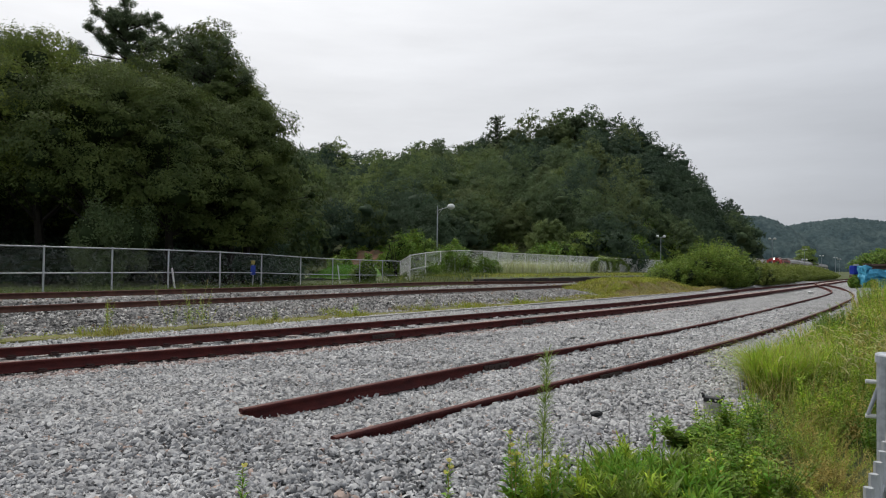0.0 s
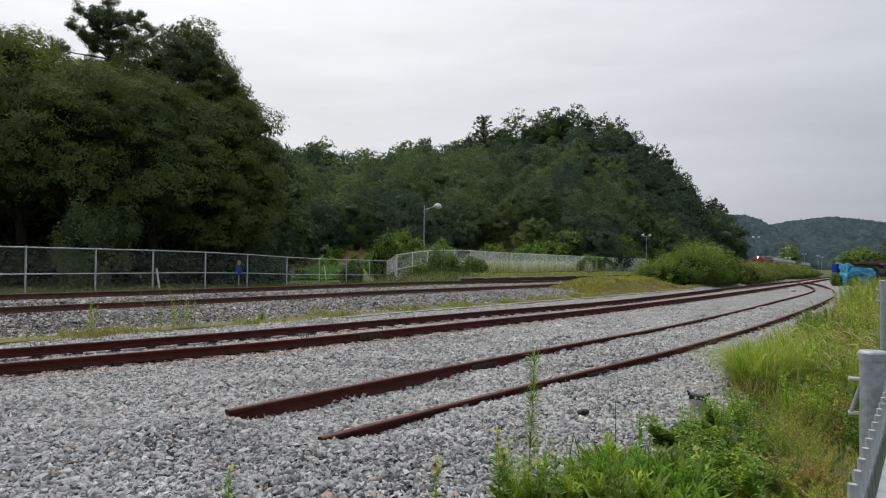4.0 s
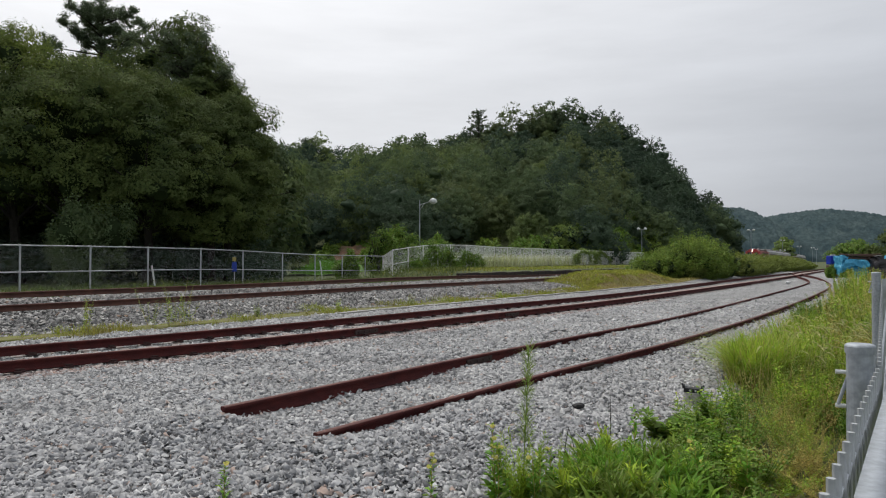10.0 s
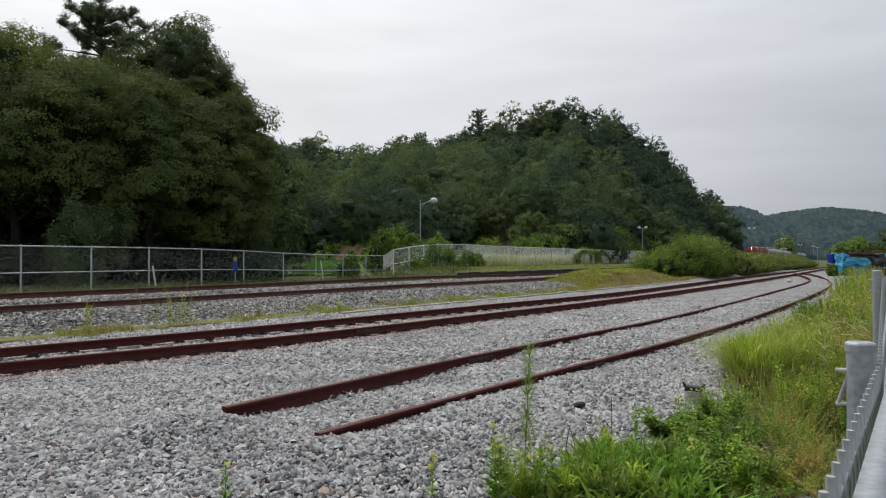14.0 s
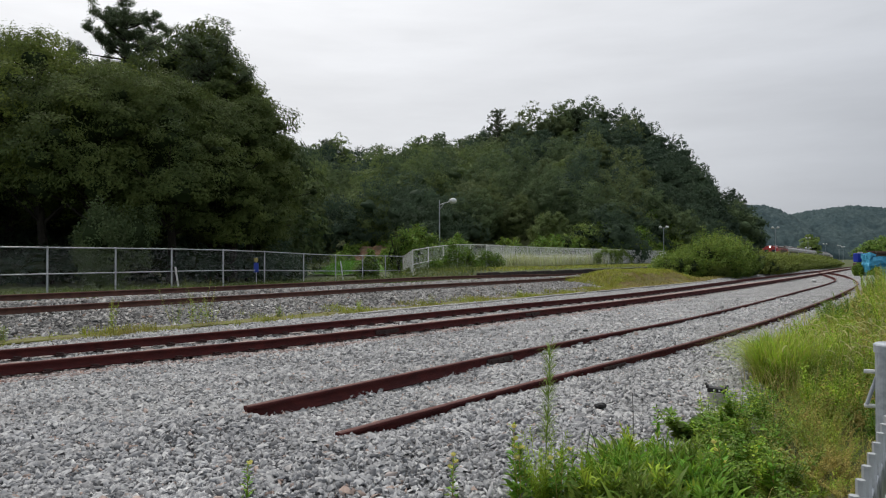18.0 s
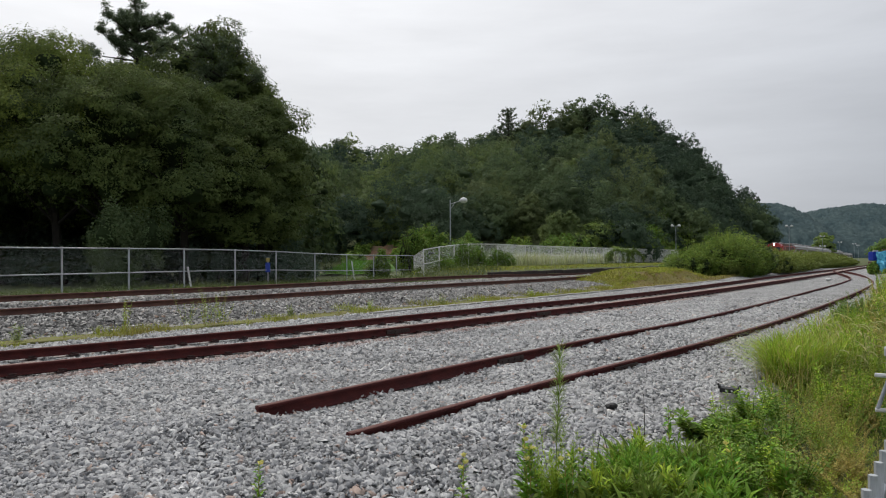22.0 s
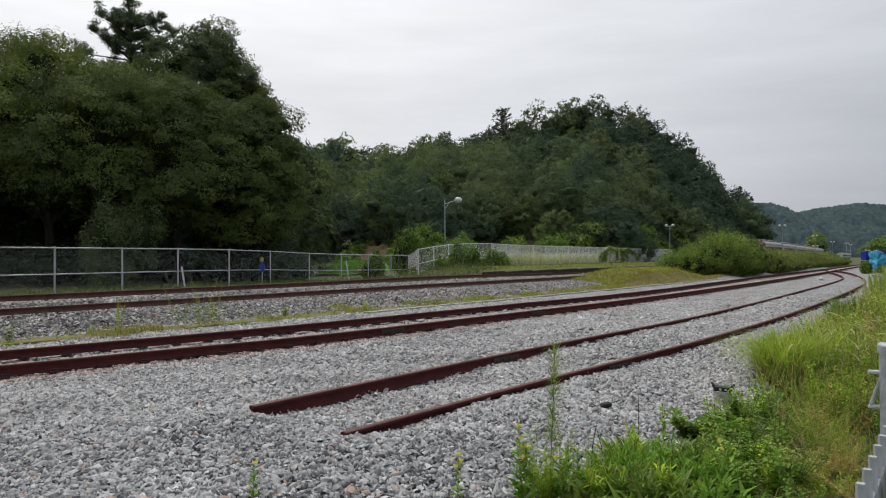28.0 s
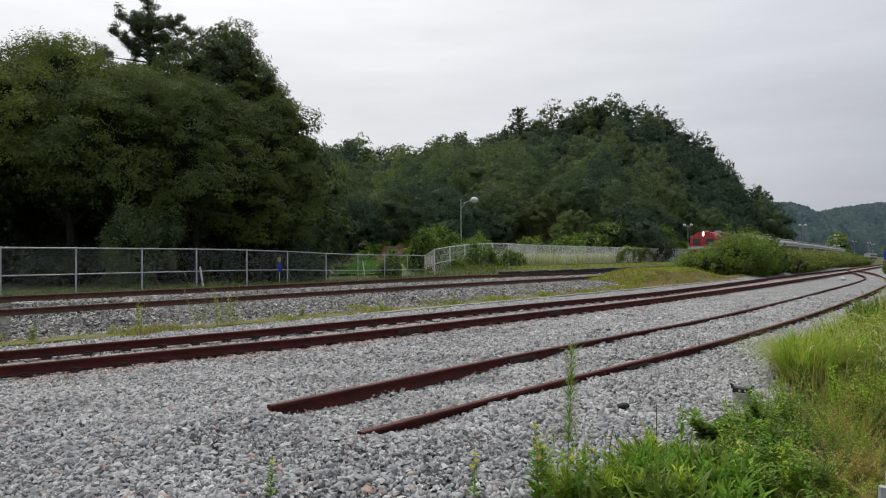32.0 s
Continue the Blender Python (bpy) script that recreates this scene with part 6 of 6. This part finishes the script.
for k, (x, y, h) in enumerate([(2.58, 5.2, 0.40), (2.80, 5.5, 0.50), (2.95, 5.9, 0.55), (3.05, 6.35, 0.55), (2.62, 5.95, 0.45), (2.45, 4.85, 0.32), (2.85, 5.2, 0.42), (3.2, 6.7, 0.5), (3.05, 5.65, 0.42), (3.2, 6.05, 0.45), (3.4, 6.5, 0.5), (3.5, 6.95, 0.55), (2.65, 4.75, 0.3), (3.6, 7.3, 0.6)]):
    weed_clump(360 + k, on_land(x, y), 0.36, h * 0.85, 1500, 0.045, (M_DRYWEED, M_BUSH, M_GRASS)[k % 3], "brownish fine-leaved weed drying beside the fence", 0, 30, "dry_weed", narrow=0.2, pitch=30, f0=0.2, lean=0.95, stem_mat=M_DRYWEED, stem_r=0.002)
wr = np.random.default_rng(52)
for k in range(26):
    y = wr.uniform(4.5, 6.5)
    weed_clump(600 + k, on_land(y * wr.uniform(0.33, 0.455), y), wr.uniform(0.10, 0.17), wr.uniform(0.22, 0.42), 170, wr.uniform(0.07, 0.105), (M_WEED, M_GRASS, M_LIGHT, M_BUSH)[k % 4], "leafy green weed between ballast and fence", 0, 8, narrow=0.42, pitch=24, taper=0.5, lean=0.7, stem_r=0.003)
# dense tuft of tall grass behind the marker
gs = np.random.default_rng(31)
for k, (x, y, r) in enumerate([(3.85, 8.45, 0.27), (4.2, 8.6, 0.32), (4.5, 8.95, 0.34), (4.35, 9.4, 0.34), (4.8, 9.6, 0.4), (4.1, 8.95, 0.3)]):
    t = thing("grass_tuft", "dense tuft of tall arching yellow-green grass", "grass", on_land(x, y), "grass tufts")
    a, q = gs.uniform(0, 2 * math.pi, 900), np.sqrt(gs.uniform(0, 1, 900)) * r
    s3 = np.stack([q * np.cos(a), q * np.sin(a), 0 * a - 0.04], 1)
    tagged(part("blade", mesh_from("blade", *blades(gs, s3, 0.4, 0.82, 0.0062, 0.85), M_GRASS), M_GRASS, t), kind="stuff")
    tagged(part("stalk", mesh_from("stalk", *blades(gs, s3[:140] * 1.15, 0.25, 0.5, 0.003, 0.5), M_REDSTEM), M_REDSTEM, t, "reddish grass stalks at the foot"), kind="stuff")
    tagged(part("seed_head", mesh_from("seed_head", *blades(gs, s3[200:260], 0.75, 1.0, 0.0035, 1.0), M_STRAW), M_STRAW, t, "drooping pale seed heads"), kind="stuff")
fx_v, fx_f, fx_n = [], [], 0
for k in range(230):
    u = 8.6 + 7.5 * gs.uniform() ** 1.6
    x, y = xy(u, gs.uniform(0.35, 1.55 + 0.02 * u))
    a, hh, ln = gs.normal(-0.3, 0.9), gs.uniform(0.5, 0.95), gs.uniform(0.09, 0.16)
    z0 = float(land(x, y))
    f = np.linspace(0, 1, 9)
    stalk = np.stack([x + 0.12 * f ** 2 * math.cos(a), y + 0.12 * f ** 2 * math.sin(a), z0 + hh * f], 1)
    g = np.linspace(0, 1, 6)[1:]
    head = np.stack([stalk[-1, 0] + ln * math.cos(a) * g, stalk[-1, 1] + ln * math.sin(a) * g, stalk[-1, 2] + ln * (0.5 * g - 0.9 * g ** 2)], 1)
    way = np.vstack([stalk[::2], head])
    wid = np.concatenate([np.full(5, 0.0014), [0.008, 0.0105, 0.0105, 0.008, 0.002]])
    ring = np.stack([way + np.array(o) * wid[:, None] for o in ((-1, 0.3, 0.4), (1, 0.3, 0.4), (0, -1, -0.6))], 1).reshape(-1, 3)
    q = np.arange(len(way) - 1)
    fx_v.append(ring)
    fx_f.append(np.concatenate([np.stack([q * 3 + j, q * 3 + (j + 1) % 3, q * 3 + 3 + (j + 1) % 3, q * 3 + 3 + j], 1) for j in range(3)]) + fx_n)
    fx_n += len(ring)
stuff("foxtail_grass", [(np.vstack(fx_v), np.vstack(fx_f))], M_FOXTAIL, "drooping pale foxtail heads over the tall grass")
for k in range(38):
    u = 7.4 + 0.17 * k + 0.004 * k * k
    x, y = xy(u, 0.30 + rg.uniform(0.05, 0.75) * (1.2 + 0.02 * u))
    weed_clump(400 + k, on_land(x, y), 0.34, rg.uniform(0.35, 0.7), 1200, 0.062, (M_VINE, M_GRASS, M_DRYWEED, M_GRASS, M_BUSH)[k % 5], "fine-leaved yellowish green weed of the verge", 0, 20, "verge_weed", narrow=0.38, pitch=35)
for k in range(38):
    u = 10 + 0.8 * k
    x, y = xy(u, rg.uniform(0.5, 1.75 + 0.012 * u))
    weed_clump(240 + k, on_land(x, y), 0.55, rg.uniform(0.45, 0.8), 1200, 0.12, (M_GRASS, M_VINE, M_GRASS, M_DRYWEED, M_BUSH, M_GRASS)[k % 6], "tangled green weed of the verge", 0, 18, "verge_weed", narrow=0.2, pitch=40)
for k, (x, y) in enumerate([(7.5, 13.6), (7.9, 14.2), (8.3, 14.8), (7.3, 13.2), (8.6, 15.4)]):
    weed_clump(280 + k, on_land(x, y), 0.6, 0.72, 3400, 0.075, M_VINE, "dark reddish green weed of the verge", 0, 34, "verge_weed", narrow=0.45, stem_mat=M_REDSTEM)
for k in range(36):
    u = 9.5 + 0.62 * k
    q = rg.uniform(0.055, 0.115)
    x, y = xy(u, u * q)
    weed_clump(500 + k, on_land(x, y), 0.55, rg.uniform(1.15, 1.4) if q < 0.098 else rg.uniform(0.7, 1.0), 1700, 0.12, (M_GRASS, M_DRYWEED, M_STRAW, M_GRASS, M_VINE)[k % 5], "tall yellowish weed growing along the fence", 0, 22, "verge_weed", narrow=0.16, pitch=45, f0=0.15)
for k, (u, v, h) in enumerate([(7.1, 15.0, 0.75), (8.35, 14.6, 0.95), (8.75, 14.5, 0.85), (8.95, 14.45, 1.2), (9.2, 14.5, 0.8), (4.9, 14.8, 0.4), (14.2, 14.5, 0.4), (17.5, 14.4, 0.45), (23, 14.4, 0.4), (11.5, 14.8, 0.35)]):
    x, y = xy(u, v)
    weed_clump(320 + k, on_land(x, y), 0.34 * h, h, 240, 0.11, (M_GRASS, M_LIGHT)[k % 2], "thin yellowish weed on the far ballast bank", 0, 6, "tall_weed", "weeds on the bank", narrow=0.15, pitch=25, lean=0.9, f0=0.2, stem_mat=M_DRYWEED)
stuff("strip_grass", [blades(rg, [p for p in scatter(rg, 26000, -6, 32, 13.95, 15.4) if wave(p[0], p[1], 0.5) + 0.6 * wave(p[0], p[1], 0.17) > -0.15], 0.03, 0.11, 0.006, 0.8), blades(rg, [p for p in scatter(rg, 15000, 4, 33, 13.9, 15.7) if wave(p[0], p[1], 1.0, 2.0) + 0.5 * wave(p[0], p[1], 0.3) > 0.35], 0.09, 0.30, 0.006, 0.7)], M_ROUGH, "short mossy grass between the tracks")
px, py = rg.uniform(-13.4, -9.0, 4500), rg.uniform(57.5, 70.5, 4500)
stuff("rice_plants", [blades(rg, np.stack([px, py, land(px, py) + 0.05 + 1.0 * (py - 57) / 14], 1), 0.2, 0.4, 0.02, 0.4)], M_FIELD, "bright green rice growing in the field")
pw = rg.uniform(0, 1.0, 9000)
px, py = 0.3 + 26 * pw + rg.uniform(-2.5, 0.2, 9000), 53 + 44 * pw + rg.uniform(0.4, 3.5, 9000)
stuff("bank_grass", [blades(rg, np.stack([px, py, land(px, py)], 1), 0.5, 1.5, 0.03, 0.6)], M_BANKGRASS, "tall pale grass behind the platform fence")
py = rg.uniform(94, 122, 900)
px = py * rg.uniform(0.17, 0.268, 900)
py = np.maximum(py, 58.5 + 1.57 * px)
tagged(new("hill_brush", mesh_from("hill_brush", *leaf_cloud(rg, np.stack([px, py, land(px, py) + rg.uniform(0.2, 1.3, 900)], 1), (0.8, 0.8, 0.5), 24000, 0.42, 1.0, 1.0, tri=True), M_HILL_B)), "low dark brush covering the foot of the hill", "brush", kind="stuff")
stuff("hump_grass", [blades(rg, [q for q in scatter(rg, 18000, 33.2, 49, 14.3, 18.5) if wave(q[0], q[1], 0.6, 4.0) > -0.55 + 0.9 * max(0, 15.9 - uv(q[0], q[1])[1])], 0.10, 0.30, 0.011, 0.8)], M_LUSH, "rough yellow-green grass on the hump")
stuff("platform_grass", [blades(rg, scatter(rg, 6000, 26, 70, 21.9, 30), 0.06, 0.2, 0.02, 0.8)], M_ROUGH, "short rough grass on the platform")
stuff("dry_grass", [blades(rg, [q for q in scatter(rg, 12000, 29.5, 50, 13.9, 15.7) if wave(q[0], q[1], 0.8, 1.0) > -0.8], 0.05, 0.18, 0.012, 0.9)], M_DRYBROWN, "short brown dried grass on the near slope of the hump")
stuff("fence_foot_grass", [blades(rg, scatter(rg, 12000, -8, 34, 23.0, 30), 0.12, 0.45, 0.014, 0.7), leaf_cloud(rg, scatter(rg, 900, -8, 36, 24, 31), (0.3, 0.3, 0.22), 26000, 0.085)], M_LEAF, "dark green grass and weeds under the fence")


# ---- ballast stones ----
def prism(corners, taper, skew):
    """A faceted block on a ring of corners; returns its points and side and top faces."""
    k = len(corners)
    ring = [(0.6 * math.cos(q), 0.6 * math.sin(q)) for q in corners]
    iv = [(x, y, -0.5) for x, y in ring] + [(x * taper + skew, y * taper, 0.5) for x, y in ring]
    jf = [(i, (i + 1) % k, k + (i + 1) % k) for i in range(k)] + [(i, k + (i + 1) % k, k + i) for i in range(k)]
    jf += [(k, k + i, k + i + 1) for i in range(1, k - 1)]
    return np.array(iv), np.array(jf)


def stones(name, seed, n, u_rng, v_rng, keep, size, material, label, lift=0.0, tumble=1.0):
    """Angular crushed stones lying loosely: flatter in some stretches, jumbled in others."""
    rng = np.random.default_rng(seed)
    u, v = rng.uniform(*u_rng, n), rng.uniform(*v_rng, n)
    x, y = xy(u, v)
    ok = keep(x, y, u, v)
    x, y = x[ok], y[ok]
    kinds = rng.choice(3, len(x), p=(0.3, 0.42, 0.28) if size < 0.034 else (0.1, 0.6, 0.3))
    V, F, base = [], [], 0
    for kind, (iv, jf) in enumerate((prism((0.3, 1.9, 3.4, 4.9), 0.72, 0.12), prism((0.2, 2.2, 4.3), 0.8, 0.0), prism((0.0, 1.2, 3.6), 0.45, 0.2))):
        px, py = x[kinds == kind], y[kinds == kind]
        n, k = len(px), len(iv)
        jumble = np.clip(0.5 + 0.55 * wave(px, py, 0.55, 3.0) + 0.4 * wave(px, py, 0.21, 5.0), 0, 1)
        s = size * np.minimum(rng.lognormal(0, 0.34, n), 1.9) * (0.88 + 0.26 * jumble)
        dims = s[:, None] * rng.uniform(0.65, 1.3, (n, 3)) * np.array([1.75, 1.0, 0.4 + 0.15 * tumble])
        az, tx, ty = rng.uniform(0, 2 * math.pi, n), rng.normal(0, 1, n) * (0.16 + 0.5 * jumble) * tumble, rng.normal(0, 1, n) * (0.16 + 0.5 * jumble) * tumble
        nz = np.stack([np.sin(tx), np.sin(ty), np.ones(n)], 1)
        nz /= np.linalg.norm(nz, axis=1)[:, None]
        ax = np.stack([np.cos(az), np.sin(az), 0 * az], 1)
        ax -= nz * np.sum(ax * nz, axis=1)[:, None]
        ax /= np.linalg.norm(ax, axis=1)[:, None]
        R = np.stack([ax, np.cross(nz, ax), nz], 2)
        loc = (iv[None] * rng.uniform(0.7, 1.2, (n, k, 1)) + rng.normal(0, 0.10, (n, k, 3))) * dims[:, None, :]
        z = land(px, py) + lift + rng.uniform(-0.014, 0.010, n) * tumble + 0.012 * jumble
        P = np.einsum("nij,nkj->nki", R, loc) + np.stack([px, py, z], 1)[:, None, :]
        V.append(P.reshape(-1, 3))
        F.append((jf[None] + (np.arange(n) * k)[:, None, None]).reshape(-1, 3) + base)
        base += n * k
    return tagged(new(name, mesh_from(name, np.vstack(V), np.vstack(F), material)), label, "ballast", kind="stuff")


def in_sight(x, y, u, v):
    return (y > 3.2) & (x < 0.69 * y + 0.3) & (x > -0.78 * y - 0.3) & (v < 14.2) & (v > 1.75 + 0.03 * np.clip(u, 0, 30))


def thin(v, seed):
    """Fewer stones between the rails of the yard track, where its sleepers lie bare."""
    return ~((v > 10.1) & (v < 11.6) & (np.random.default_rng(seed).uniform(0, 1, len(v)) < 0.5))


for seed, n, y0, y1, size in ((1, 330000, 3.2, 6.6, 0.0285), (2, 215000, 6.5, 10.2, 0.032), (3, 190000, 10.1, 16.5, 0.038), (5, 110000, 16.4, 26.0, 0.046)):
    stones("ballast_stones", seed, n, (0, 13.5) if seed < 3 else (-2, 28), (1.7, 14.2), lambda x, y, u, v: in_sight(x, y, u, v) & (y >= y0) & (y < y1) & thin(v, 4), size, M_STONE if seed == 1 else M_STONE_CLEAN, "angular pale grey crushed stones of the ballast", 0.0, 1.6 if seed == 1 else 1.3)
tn_uv = np.stack(uv(tn_path[:, 0], tn_path[:, 1]), 1)
stones("rust_stained_stones", 8, 60000, (3, 26), (8.8, 10.6), lambda x, y, u, v: (np.abs(np.interp(u, tn_uv[:, 0], tn_uv[:, 1]) - v - 0.24) < np.random.default_rng(4).uniform(0.04, 0.26, len(v))) & (np.abs(x) < 0.74 * y), 0.033, M_STONE_RUST, "pinkish rust-stained stones beside the rail", 0.008)
stones("bank_stones", 3, 62000, (-6, 40), (14.9, 21.2), lambda x, y, u, v: (np.abs(x) < 0.74 * y) & ((u < 34.3 - 0.5 * np.abs(v - 17)) | (v > 18.2)), 0.047, M_STONE3, "dark and pale weathered stones of the far bank", 0.01, 2.0)

motions()
